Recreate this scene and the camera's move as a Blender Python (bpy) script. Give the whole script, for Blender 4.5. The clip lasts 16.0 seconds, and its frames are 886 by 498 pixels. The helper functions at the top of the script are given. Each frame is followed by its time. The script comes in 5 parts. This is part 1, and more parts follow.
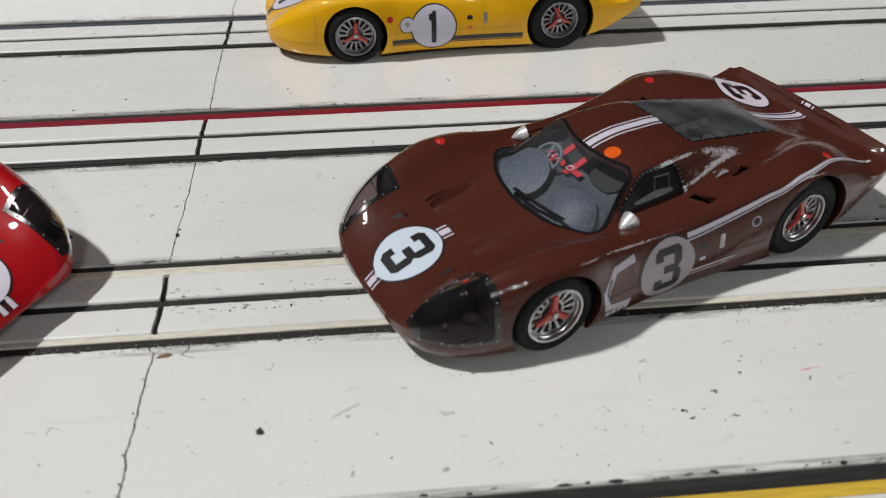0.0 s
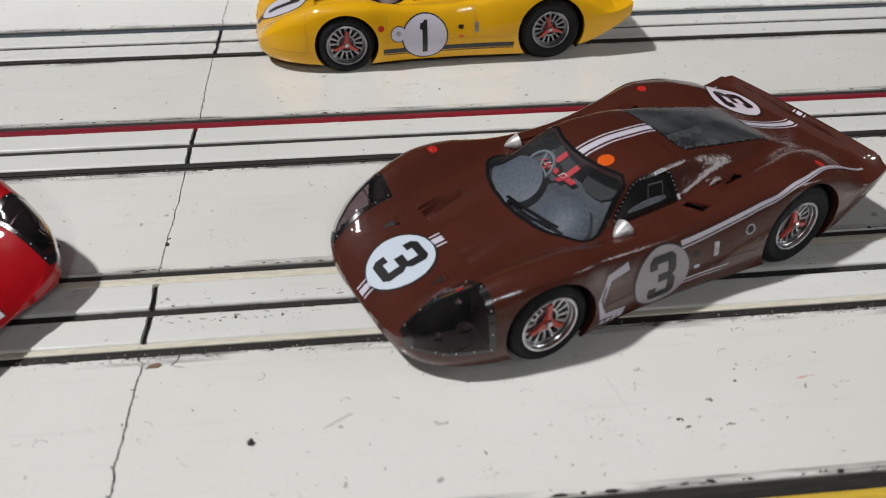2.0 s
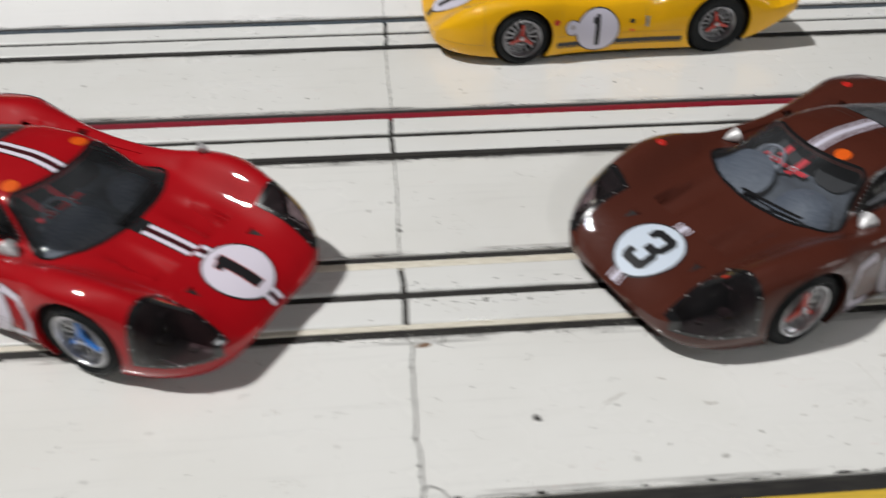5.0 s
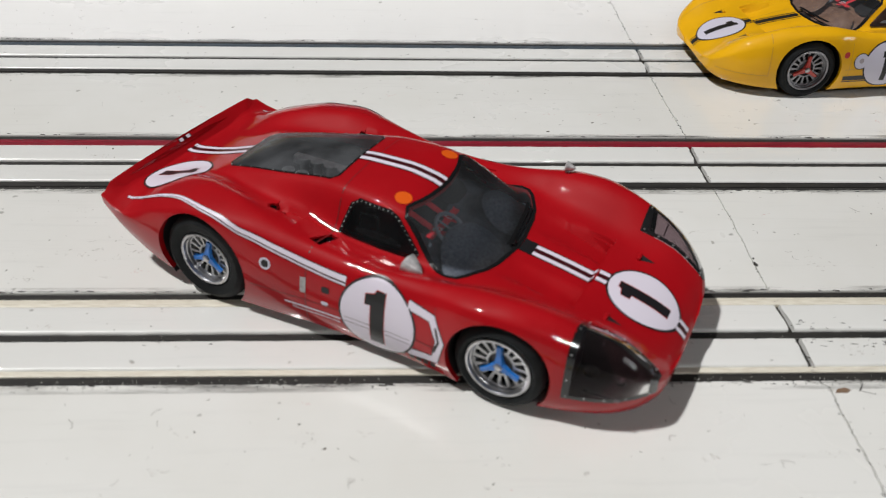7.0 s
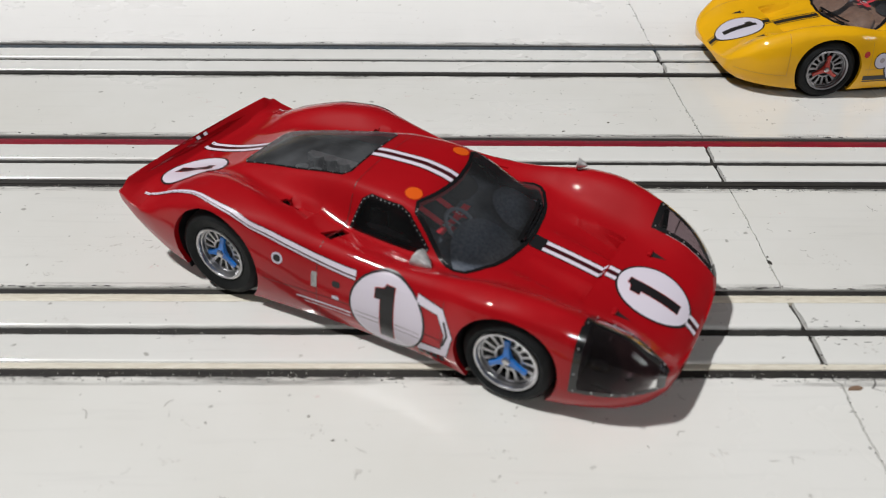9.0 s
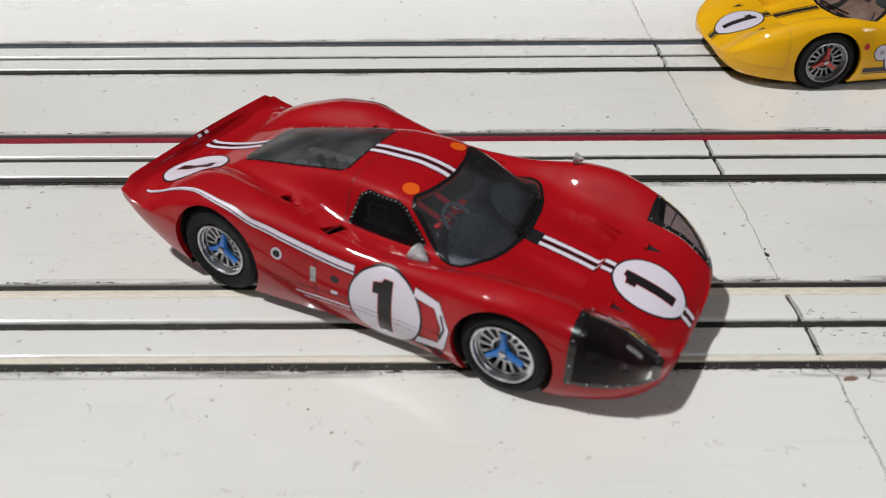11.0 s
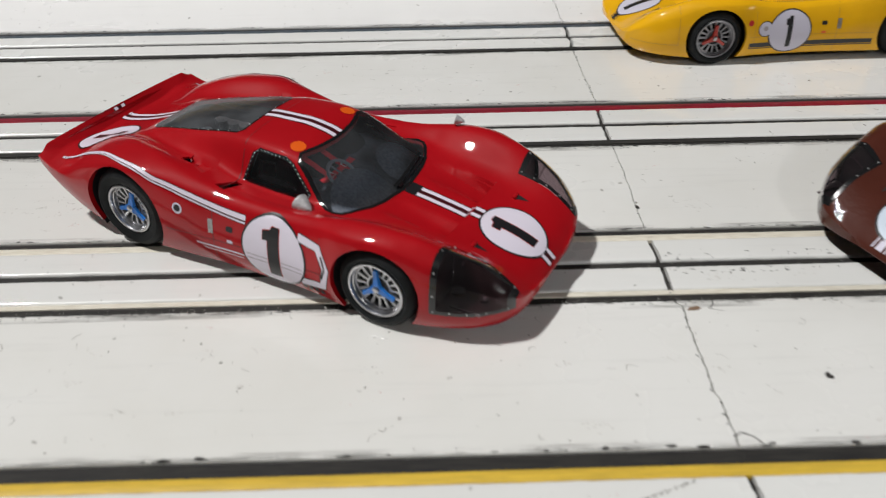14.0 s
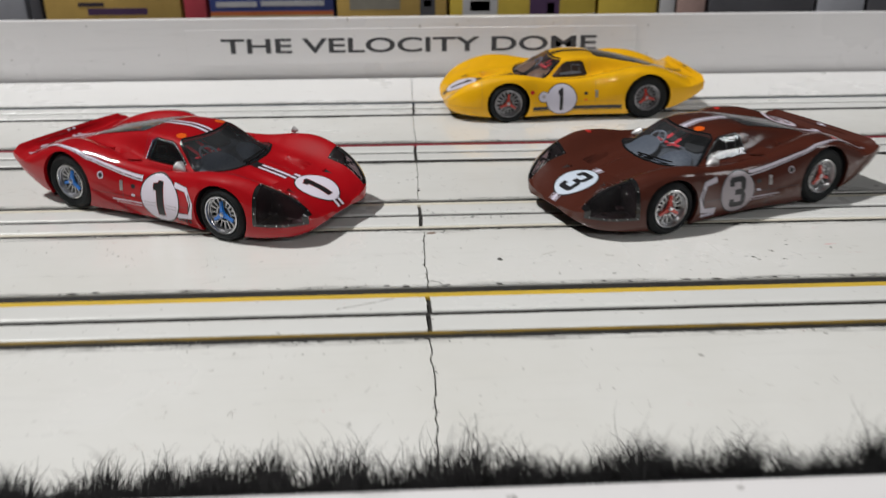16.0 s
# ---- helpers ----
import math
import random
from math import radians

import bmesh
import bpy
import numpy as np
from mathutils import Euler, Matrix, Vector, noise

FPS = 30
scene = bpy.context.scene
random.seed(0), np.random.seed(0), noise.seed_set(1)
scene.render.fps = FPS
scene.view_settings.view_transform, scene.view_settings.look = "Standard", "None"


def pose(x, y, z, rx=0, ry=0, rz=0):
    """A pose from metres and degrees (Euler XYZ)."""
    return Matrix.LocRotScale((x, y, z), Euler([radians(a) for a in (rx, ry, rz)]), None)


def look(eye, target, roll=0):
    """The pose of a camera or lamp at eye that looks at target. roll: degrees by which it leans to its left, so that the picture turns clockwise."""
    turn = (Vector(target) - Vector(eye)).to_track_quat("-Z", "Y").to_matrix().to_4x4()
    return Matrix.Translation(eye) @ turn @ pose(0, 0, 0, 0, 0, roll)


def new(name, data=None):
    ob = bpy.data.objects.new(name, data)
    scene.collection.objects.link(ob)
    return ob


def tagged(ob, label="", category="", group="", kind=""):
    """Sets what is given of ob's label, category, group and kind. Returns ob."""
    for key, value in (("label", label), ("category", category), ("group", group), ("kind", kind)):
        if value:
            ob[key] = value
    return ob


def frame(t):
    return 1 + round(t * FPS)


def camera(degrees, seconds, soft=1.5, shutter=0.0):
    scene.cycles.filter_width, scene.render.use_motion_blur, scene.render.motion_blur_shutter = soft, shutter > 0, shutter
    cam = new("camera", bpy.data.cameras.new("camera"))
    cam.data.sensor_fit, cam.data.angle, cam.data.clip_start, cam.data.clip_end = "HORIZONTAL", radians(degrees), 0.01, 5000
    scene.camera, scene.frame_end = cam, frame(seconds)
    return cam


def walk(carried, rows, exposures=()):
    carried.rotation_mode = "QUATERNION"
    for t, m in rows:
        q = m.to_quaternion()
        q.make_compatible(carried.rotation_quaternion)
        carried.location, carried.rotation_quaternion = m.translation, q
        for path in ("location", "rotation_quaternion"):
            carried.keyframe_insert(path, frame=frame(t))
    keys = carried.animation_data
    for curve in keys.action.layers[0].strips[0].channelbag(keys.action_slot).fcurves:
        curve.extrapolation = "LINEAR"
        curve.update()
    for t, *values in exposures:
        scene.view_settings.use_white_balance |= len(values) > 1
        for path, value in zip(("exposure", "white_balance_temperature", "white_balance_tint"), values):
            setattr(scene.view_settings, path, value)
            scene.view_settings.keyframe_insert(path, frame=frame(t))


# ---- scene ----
LENS = 54.97
PATH = [
    (0.0, (0.05245, -0.08098, 0.13653), (0.06782, 0.07641, 0.01408), 0.06),
    (0.5, (0.05312, -0.0816, 0.13773), (0.06907, 0.07661, 0.01643), 0.03),
    (1.0, (0.05205, -0.08087, 0.13669), (0.06872, 0.07766, 0.0159), 0.23),
    (1.5, (0.05261, -0.08091, 0.13433), (0.06981, 0.07799, 0.01411), 0.28),
    (2.0, (0.05158, -0.08015, 0.13499), (0.0697, 0.07862, 0.01472), 0.52),
    (2.5, (0.05118, -0.0808, 0.13402), (0.06999, 0.07785, 0.01371), 0.75),
    (3.0, (0.05043, -0.08034, 0.13294), (0.06981, 0.07797, 0.01227), 0.92),
    (3.5, (0.05028, -0.08069, 0.13366), (0.06928, 0.07749, 0.01275), 0.84),
    (4.0, (0.04669, -0.07922, 0.13063), (0.06586, 0.07857, 0.00925), 0.89),
    (4.5, (0.02754, -0.07816, 0.1337), (0.04472, 0.07912, 0.01135), 0.77),
    (5.0, (-0.00406, -0.08304, 0.14114), (0.00902, 0.07431, 0.01838), 0.11),
    (5.2, (-0.02242, -0.07612, 0.14669), (-0.01032, 0.08202, 0.02486), -0.17),
    (7.3, (-0.09002, -0.06816, 0.12702), (-0.08387, 0.09561, 0.01239), 1.73),
    (7.5, (-0.08801, -0.07022, 0.12605), (-0.08426, 0.0941, 0.01209), 1.26),
    (8.0, (-0.08853, -0.07082, 0.12739), (-0.08531, 0.09328, 0.01311), 1.26),
    (8.5, (-0.08881, -0.07027, 0.12904), (-0.08612, 0.09331, 0.014), 1.13),
    (9.0, (-0.08612, -0.07076, 0.12843), (-0.08493, 0.09315, 0.01383), 0.41),
    (11.3, (-0.08262, -0.07273, 0.12956), (-0.08376, 0.09049, 0.01398), -0.53),
    (11.5, (-0.08186, -0.07195, 0.13084), (-0.08322, 0.0906, 0.01432), -0.59),
    (12.0, (-0.08103, -0.07226, 0.13012), (-0.08275, 0.09004, 0.01327), -0.71),
    (12.5, (-0.07791, -0.07517, 0.12878), (-0.08005, 0.08715, 0.01196), -0.78),
    (13.0, (-0.07122, -0.07756, 0.12644), (-0.07196, 0.08459, 0.00937), -0.83),
    (13.5, (-0.06418, -0.0824, 0.12656), (-0.06348, 0.08068, 0.01078), -0.89),
    (14.0, (-0.05957, -0.0966, 0.12888), (-0.05654, 0.06761, 0.01474), -0.77),
    (14.5, (-0.04476, -0.12835, 0.1253), (-0.04253, 0.04087, 0.01872), -1.18),
    (15.0, (-0.02473, -0.15306, 0.12248), (-0.02155, 0.02377, 0.0291), -1.63),
    (15.5, (-0.01234, -0.18306, 0.12555), (-0.00636, -0.00233, 0.0401), -1.72),
    (16.0, (-0.00577, -0.22955, 0.12463), (0.00266, -0.04739, 0.04249), -0.19),
]
cam = camera(LENS, 16.0, soft=1.0, shutter=0.5)
cam.data.dof.use_dof = True
cam.data.dof.focus_distance = 0.262
cam.data.dof.aperture_fstop = 22.0
walk(cam, [(t, look(e, g, r)) for t, e, g, r in PATH], [(0.0, -0.36), (4.0, -0.36), (5.0, -0.28), (9.0, -0.3), (13.0, -0.3), (14.5, -0.28), (16.0, -0.26)])

MM = 0.001

# ---- world and lamps: a hall lit from its ceiling ----
world = bpy.data.worlds.new("world")
scene.world = world
world.use_nodes = True
world.node_tree.nodes["Background"].inputs[0].default_value = (0.9, 0.95, 1.0, 1)
world.node_tree.nodes["Background"].inputs[1].default_value = 0.022


def bulb(eye, watts, size, colour=(1.0, 0.985, 0.97)):
    """A round ceiling lamp that shines down at the track."""
    data = bpy.data.lights.new("ceiling_lamp_light", "AREA")
    data.shape, data.size, data.energy, data.color = "DISK", size, watts, colour
    new("ceiling_lamp_light", data).matrix_world = look(eye, (0, 0.12, 0))


def lit_panel(at, aim, wide, high, watts, colour):
    """A rectangular luminaire of the hall."""
    data = bpy.data.lights.new("ceiling_panel_light", "AREA")
    data.shape, data.size, data.size_y, data.energy, data.color = "RECTANGLE", wide, high, watts, colour
    new("ceiling_panel_light", data).matrix_world = look(at, aim)


bulb((-1.75, 0.12, 3.10), 140, 0.20)
lit_panel((3.6, -0.75, 1.45), (0.13, 0.09, 0.02), 1.3, 0.8, 26, (0.97, 0.985, 1.0))
bulb((0.6, -4.2, 3.0), 42, 0.22)

# ---- materials ----
def material(name, colour, rough=0.5, metal=0.0, coat=0.0, coat_rough=0.05):
    m = bpy.data.materials.new(name)
    m.use_nodes = True
    b = m.node_tree.nodes["Principled BSDF"]
    b.inputs["Base Color"].default_value = (*colour, 1)
    b.inputs["Roughness"].default_value = rough
    b.inputs["Metallic"].default_value = metal
    b.inputs["Coat Weight"].default_value = coat
    b.inputs["Coat Roughness"].default_value = coat_rough
    return m


def node(m, kind, **values):
    n = m.node_tree.nodes.new(kind)
    for key, value in values.items():
        n.inputs[key].default_value = value
    return n


def coords(m, scale=(1, 1, 1)):
    c, p = node(m, "ShaderNodeTexCoord"), node(m, "ShaderNodeMapping")
    p.inputs["Scale"].default_value = scale
    m.node_tree.links.new(c.outputs["Object"], p.inputs["Vector"])
    return p.outputs["Vector"]


def noise_tex(m, vector, scale, detail=4.0, rough=0.55):
    n = node(m, "ShaderNodeTexNoise", Scale=scale, Detail=detail, Roughness=rough)
    m.node_tree.links.new(vector, n.inputs["Vector"])
    return n.outputs["Fac"]


def ramp(m, fac, stops):
    n = node(m, "ShaderNodeValToRGB")
    e = n.color_ramp.elements
    while len(e) < len(stops):
        e.new(0.5)
    for el, (at, c) in zip(e, stops):
        el.position, el.color = at, (*c, 1) if len(c) == 3 else c
    m.node_tree.links.new(fac, n.inputs["Fac"])
    return n.outputs["Color"]


def mix(m, fac, a, b, kind="MIX"):
    n = m.node_tree.nodes.new("ShaderNodeMix")
    n.data_type, n.blend_type = "RGBA", kind
    for value, slot in ((fac, n.inputs[0]), (a, n.inputs[6]), (b, n.inputs[7])):
        if isinstance(value, (int, float)):
            slot.default_value = value
        elif isinstance(value, tuple):
            slot.default_value = (*value, 1)
        else:
            m.node_tree.links.new(value, slot)
    return n.outputs[2]


def bump(m, fac, strength, distance):
    n = node(m, "ShaderNodeBump", Strength=strength, Distance=distance)
    m.node_tree.links.new(fac, n.inputs["Height"])
    b = m.node_tree.nodes["Principled BSDF"]
    m.node_tree.links.new(n.outputs["Normal"], b.inputs["Normal"])
    return n


def to(m, out, name):
    m.node_tree.links.new(out, m.node_tree.nodes["Principled BSDF"].inputs[name])


def car_paint(name, colour, peel=0.05):
    m = material(name, colour, 0.5, 0.0, 1.0, 0.035)
    b = m.node_tree.nodes["Principled BSDF"]
    b.inputs["Specular IOR Level"].default_value = 0.1
    b.inputs["Coat IOR"].default_value = 1.39
    v = coords(m)
    n = noise_tex(m, v, 55, 3)
    c2 = tuple(x * 0.88 for x in colour)
    to(m, ramp(m, n, [(0.35, c2), (0.65, colour)]), "Base Color")
    h = bump(m, noise_tex(m, v, 700, 2), peel, 0.0003)
    m.node_tree.links.new(h.outputs["Normal"], b.inputs["Coat Normal"])
    return m


def white_paint(name, base, dirt, dirt_amount, rough_coat=0.12):
    """Old brushed white paint: long streaks, grime clouds, fine specks."""
    m = material(name, base, 0.3, 0.0, 0.5, 0.1)
    b = m.node_tree.nodes["Principled BSDF"]
    v, streak = coords(m), coords(m, (4, 60, 60))
    cloud = noise_tex(m, v, 9, 5, 0.6)
    lines = noise_tex(m, streak, 6, 5, 0.65)
    grain = noise_tex(m, v, 900, 3)
    c = mix(m, ramp(m, cloud, [(0.42, (0, 0, 0)), (0.75, (dirt_amount,) * 3)]), base, dirt)
    c = mix(m, ramp(m, lines, [(0.55, (0, 0, 0)), (0.8, (0.28,) * 3)]), c, tuple(0.72 * x for x in base))
    spot = noise_tex(m, v, 260, 2, 0.4)
    c = mix(m, ramp(m, spot, [(0.735, (0, 0, 0)), (0.77, (0.55,) * 3)]), c, (0.16, 0.15, 0.13))
    to(m, c, "Base Color")
    r = ramp(m, cloud, [(0.3, (0.2,) * 3), (0.7, (0.42,) * 3)])
    to(m, r, "Roughness")
    h = mix(m, 0.35, lines, grain)
    bump(m, h, rough_coat, 0.0004)
    return m


def worn(name, a, b, scale, rough, metal=0.0, stretch=(1, 1, 1), depth=0.0002):
    m = material(name, a, rough, metal)
    v = coords(m, stretch)
    n = noise_tex(m, v, scale, 5, 0.65)
    to(m, ramp(m, n, [(0.38, a), (0.66, b)]), "Base Color")
    bump(m, n, 0.3, depth)
    return m


def clear_plastic(name, tint, gloss=0.06, haze=0.055, ior=1.45):
    """Thin clear sheet: light goes straight through, tinted, under a glossy skin."""
    m = bpy.data.materials.new(name)
    m.use_nodes = True
    t = m.node_tree
    t.nodes.remove(t.nodes["Principled BSDF"])
    through_it, shine, both_of = t.nodes.new("ShaderNodeBsdfTransparent"), t.nodes.new("ShaderNodeBsdfGlossy"), t.nodes.new("ShaderNodeMixShader")
    edge = t.nodes.new("ShaderNodeFresnel")
    edge.inputs["IOR"].default_value = ior
    through_it.inputs["Color"].default_value = (*tint, 1)
    shine.inputs["Roughness"].default_value = gloss
    t.links.new(edge.outputs[0], both_of.inputs[0])
    t.links.new(through_it.outputs[0], both_of.inputs[1])
    t.links.new(shine.outputs[0], both_of.inputs[2])
    # Grey veil of dust, with the ceiling's reflection put in as colour.
    veiled, film = t.nodes.new("ShaderNodeMixShader"), t.nodes.new("ShaderNodeBsdfDiffuse")
    film.inputs["Color"].default_value = (0.55, 0.58, 0.62, 1)
    c, n = t.nodes.new("ShaderNodeTexCoord"), t.nodes.new("ShaderNodeTexNoise")
    n.inputs["Scale"].default_value, n.inputs["Detail"].default_value = 90, 5
    r = t.nodes.new("ShaderNodeMapRange")
    r.inputs["From Min"].default_value, r.inputs["From Max"].default_value = 0.35, 0.75
    r.inputs["To Min"].default_value, r.inputs["To Max"].default_value = haze * 0.5, haze * 1.6
    t.links.new(c.outputs["Object"], n.inputs["Vector"])
    t.links.new(n.outputs["Fac"], r.inputs["Value"])
    t.links.new(r.outputs["Result"], veiled.inputs[0])
    t.links.new(both_of.outputs[0], veiled.inputs[1])
    t.links.new(film.outputs[0], veiled.inputs[2])
    t.links.new(veiled.outputs[0], t.nodes["Material Output"].inputs["Surface"])
    return m


M_RED = car_paint("red_paint", (0.41, 0.004, 0.009), 0.06)
M_BROWN = car_paint("brown_paint", (0.076, 0.019, 0.0115), 0.34)
M_YELLOW = car_paint("yellow_paint", (0.84, 0.44, 0.006))
M_WHITE = material("white_print", (0.76, 0.71, 0.81), 0.4, 0, 0.15)
M_BLUEW = material("bluish_white_print", (0.62, 0.70, 0.80), 0.4, 0, 0.15)
M_LILAC = material("pale_print", (0.62, 0.60, 0.70), 0.4, 0, 0.15)
M_GREYL = material("grey_print", (0.38, 0.34, 0.37), 0.4, 0, 0.15)
M_BLACK = material("black_print", (0.012, 0.012, 0.014), 0.4, 0, 0.15)
M_ORANGE = material("orange_print", (0.78, 0.115, 0.008), 0.35, 0, 0.5)
M_REDDOT = material("red_print", (0.55, 0.02, 0.015), 0.35, 0, 0.5)
M_TRIM = material("black_trim", (0.01, 0.01, 0.011), 0.22, 0, 0.6)
M_TYRE = worn("tyre_rubber", (0.008, 0.009, 0.010), (0.015, 0.017, 0.018), 300, 0.6)
M_TYRE.node_tree.nodes["Principled BSDF"].inputs["Specular IOR Level"].default_value = 0.18
M_CHROME = worn("wheel_metal", (0.66, 0.66, 0.68), (0.42, 0.42, 0.44), 160, 0.28, 1.0)
M_SILVER = worn("silver_paint", (0.62, 0.62, 0.62), (0.36, 0.36, 0.37), 500, 0.32, 0.85)
M_DARK = material("dark_plastic", (0.012, 0.012, 0.013), 0.55)
M_BLUE = material("blue_spinner", (0.015, 0.17, 0.58), 0.35, 0.0, 0.5)
M_REDS = material("red_spinner", (0.5, 0.045, 0.03), 0.35, 0.0, 0.5)
M_GREY = worn("grey_fabric", (0.05, 0.057, 0.07), (0.085, 0.095, 0.115), 900, 0.7)
M_DASH = worn("dashboard_grey", (0.062, 0.074, 0.10), (0.13, 0.148, 0.182), 1500, 0.55)
M_TAN = worn("tan_interior", (0.16, 0.08, 0.05), (0.24, 0.13, 0.08), 500, 0.6)
M_BELT = material("red_belt", (0.72, 0.025, 0.04), 0.6)
M_GLASS = clear_plastic("clear_window", (0.92, 0.95, 0.98), 0.05, 0.045, 1.4)
M_PANE = clear_plastic("clear_side_window", (0.9, 0.92, 0.95), 0.04, 0.012, 1.85)
M_VEILED = clear_plastic("veiled_window", (0.72, 0.74, 0.76), 0.12, 0.09, 1.4)
M_SMOKE = clear_plastic("smoked_cover", (0.46, 0.39, 0.41), 0.03, 0.01, 1.22)
M_TRACK = white_paint("track_paint", (0.80, 0.80, 0.775), (0.62, 0.61, 0.55), 0.5)
# Cleaner paint, lightened further to carry the bright sheen before the wall.
M_APRON_BRIGHT = white_paint("apron_bright_paint", (0.88, 0.88, 0.87), (0.8, 0.8, 0.78), 0.2)
M_STRIP = white_paint("strip_paint", (0.80, 0.805, 0.785), (0.6, 0.59, 0.55), 0.4, 0.4)
M_STRIP.node_tree.nodes["Principled BSDF"].inputs["Coat Weight"].default_value = 0.7
M_STRIP.node_tree.nodes["Principled BSDF"].inputs["Coat Roughness"].default_value = 0.06
M_CREAM = worn("cream_rail", (0.80, 0.765, 0.66), (0.62, 0.57, 0.47), 40, 0.3, 0, (6, 60, 60))
# Near-black for slots and grooves: grime, with their shade put into the colour.
M_GROOVE = worn("groove_grime_shade", (0.010, 0.009, 0.009), (0.028, 0.026, 0.022), 60, 0.75, 0, (2, 20, 20))
M_REDL = worn("red_lane_paint", (0.26, 0.008, 0.025), (0.14, 0.008, 0.016), 40, 0.45, 0, (3, 40, 40))
M_YELL = worn("yellow_lane_paint", (0.74, 0.50, 0.06), (0.55, 0.37, 0.05), 40, 0.45, 0, (3, 40, 40))
M_YELD = worn("grimy_yellow_lane_paint", (0.34, 0.22, 0.03), (0.04, 0.036, 0.025), 30, 0.5, 0, (2, 60, 60))
M_MIRROR = worn("mirror_silver", (0.72, 0.72, 0.72), (0.4, 0.4, 0.41), 600, 0.4, 0.35)
M_BLUEL = worn("blue_lane_paint", (0.05, 0.075, 0.10), (0.03, 0.04, 0.05), 40, 0.45, 0, (3, 40, 40))
M_WOODCHIP = worn("bare_board", (0.22, 0.14, 0.09), (0.13, 0.075, 0.045), 400, 0.8)
M_GRIME_FILL = worn("black_grime_and_fill", (0.015, 0.014, 0.013), (0.06, 0.055, 0.05), 500, 0.8)
M_FILM = bpy.data.materials.new("rubber_film")
M_FILM.use_nodes = True
film_fac = noise_tex(M_FILM, coords(M_FILM, (5, 40, 40)), 7, 6, 0.7)
film_mix, film_clear = node(M_FILM, "ShaderNodeMixShader"), node(M_FILM, "ShaderNodeBsdfTransparent")
to(M_FILM, ramp(M_FILM, film_fac, [(0.3, (0.10, 0.095, 0.085)), (0.7, (0.05, 0.047, 0.042))]), "Base Color")
M_FILM.node_tree.links.new(ramp(M_FILM, film_fac, [(0.44, (0.0,) * 3), (0.74, (0.5,) * 3)]), film_mix.inputs[0])
M_FILM.node_tree.links.new(film_clear.outputs[0], film_mix.inputs[1])
M_FILM.node_tree.links.new(M_FILM.node_tree.nodes["Principled BSDF"].outputs[0], film_mix.inputs[2])
M_FILM.node_tree.links.new(film_mix.outputs[0], M_FILM.node_tree.nodes["Material Output"].inputs["Surface"])
M_FLECK = material("grey_fleck", (0.16, 0.15, 0.13), 0.8)
M_WALL = white_paint("guard_wall_paint", (0.83, 0.815, 0.82), (0.7, 0.685, 0.68), 0.3)
M_HAIR = material("black_pile", (0.010, 0.010, 0.011), 0.6)
M_ROOMW = worn("room_wall", (0.24, 0.24, 0.24), (0.19, 0.19, 0.19), 3, 0.8)
M_ROOMF = worn("room_floor", (0.16, 0.15, 0.14), (0.11, 0.105, 0.10), 6, 0.6)

# ---- mesh helpers ----
def mesh_of(name, bm, mat, smooth=None):
    me = bpy.data.meshes.new(name)
    bm.to_mesh(me)
    bm.free()
    for m in mat if isinstance(mat, (list, tuple)) else [mat]:
        me.materials.append(m)
    if smooth:
        me.shade_smooth()
        me.set_sharp_from_angle(angle=radians(smooth))
    return me


def part(name, bm, mat, parent, label="", smooth=None):
    ob = new(name, bm if isinstance(bm, bpy.types.Mesh) else mesh_of(name, bm, mat, smooth))
    ob.parent = parent
    return tagged(ob, label)


def add_box(bm, x0, x1, y0, y1, z0, z1, bev=0.0):
    """A box in mm, its edges bevelled."""
    made = bmesh.ops.create_cube(bm, size=1)["verts"]
    for v in made:
        v.co = Vector(((x0 + x1) / 2 + v.co.x * (x1 - x0), (y0 + y1) / 2 + v.co.y * (y1 - y0), (z0 + z1) / 2 + v.co.z * (z1 - z0))) * MM
    if bev:
        edges = list({e for v in made for e in v.link_edges})
        bmesh.ops.bevel(bm, geom=edges, offset=bev * MM, segments=2, profile=0.5, affect="EDGES")


def box_bm(*a, bev=0.0):
    bm = bmesh.new()
    add_box(bm, *a, bev=bev)
    return bm


def lathe(bm, profile, n=40, axis="y", at=(0, 0, 0), close=False):
    """Turns a profile of (radius, along) in mm about an axis through at."""
    rings = []
    for r, h in profile:
        ring = []
        for i in range(n):
            a = 2 * math.pi * i / n
            p = (r * math.cos(a), h, r * math.sin(a)) if axis == "y" else (r * math.cos(a), r * math.sin(a), h)
            ring.append(bm.verts.new((Vector(p) + Vector(at)) * MM))
        rings.append(ring)
    for a, b in zip(rings, rings[1:] + ([rings[0]] if close else [])):
        for i in range(n):
            bm.faces.new((a[i], a[(i + 1) % n], b[(i + 1) % n], b[i]))
    if not close:
        for ring in (rings[0], rings[-1]):
            bm.faces.new(ring)
    bmesh.ops.recalc_face_normals(bm, faces=bm.faces)


def prism(bm, poly, lo, hi, axis):
    """A closed prism over a polygon in mm; axis is the way it is pushed along."""
    def put(a, b, c):
        return Vector({"z": (a, b, c), "y": (a, c, b), "x": (c, a, b)}[axis]) * MM
    low = [bm.verts.new(put(a, b, lo)) for a, b in poly]
    top = [bm.verts.new(put(a, b, hi)) for a, b in poly]
    faces = [bm.faces.new(low), bm.faces.new(top)]
    for i in range(len(poly)):
        j = (i + 1) % len(poly)
        faces.append(bm.faces.new((low[i], low[j], top[j], top[i])))
    bmesh.ops.recalc_face_normals(bm, faces=faces)


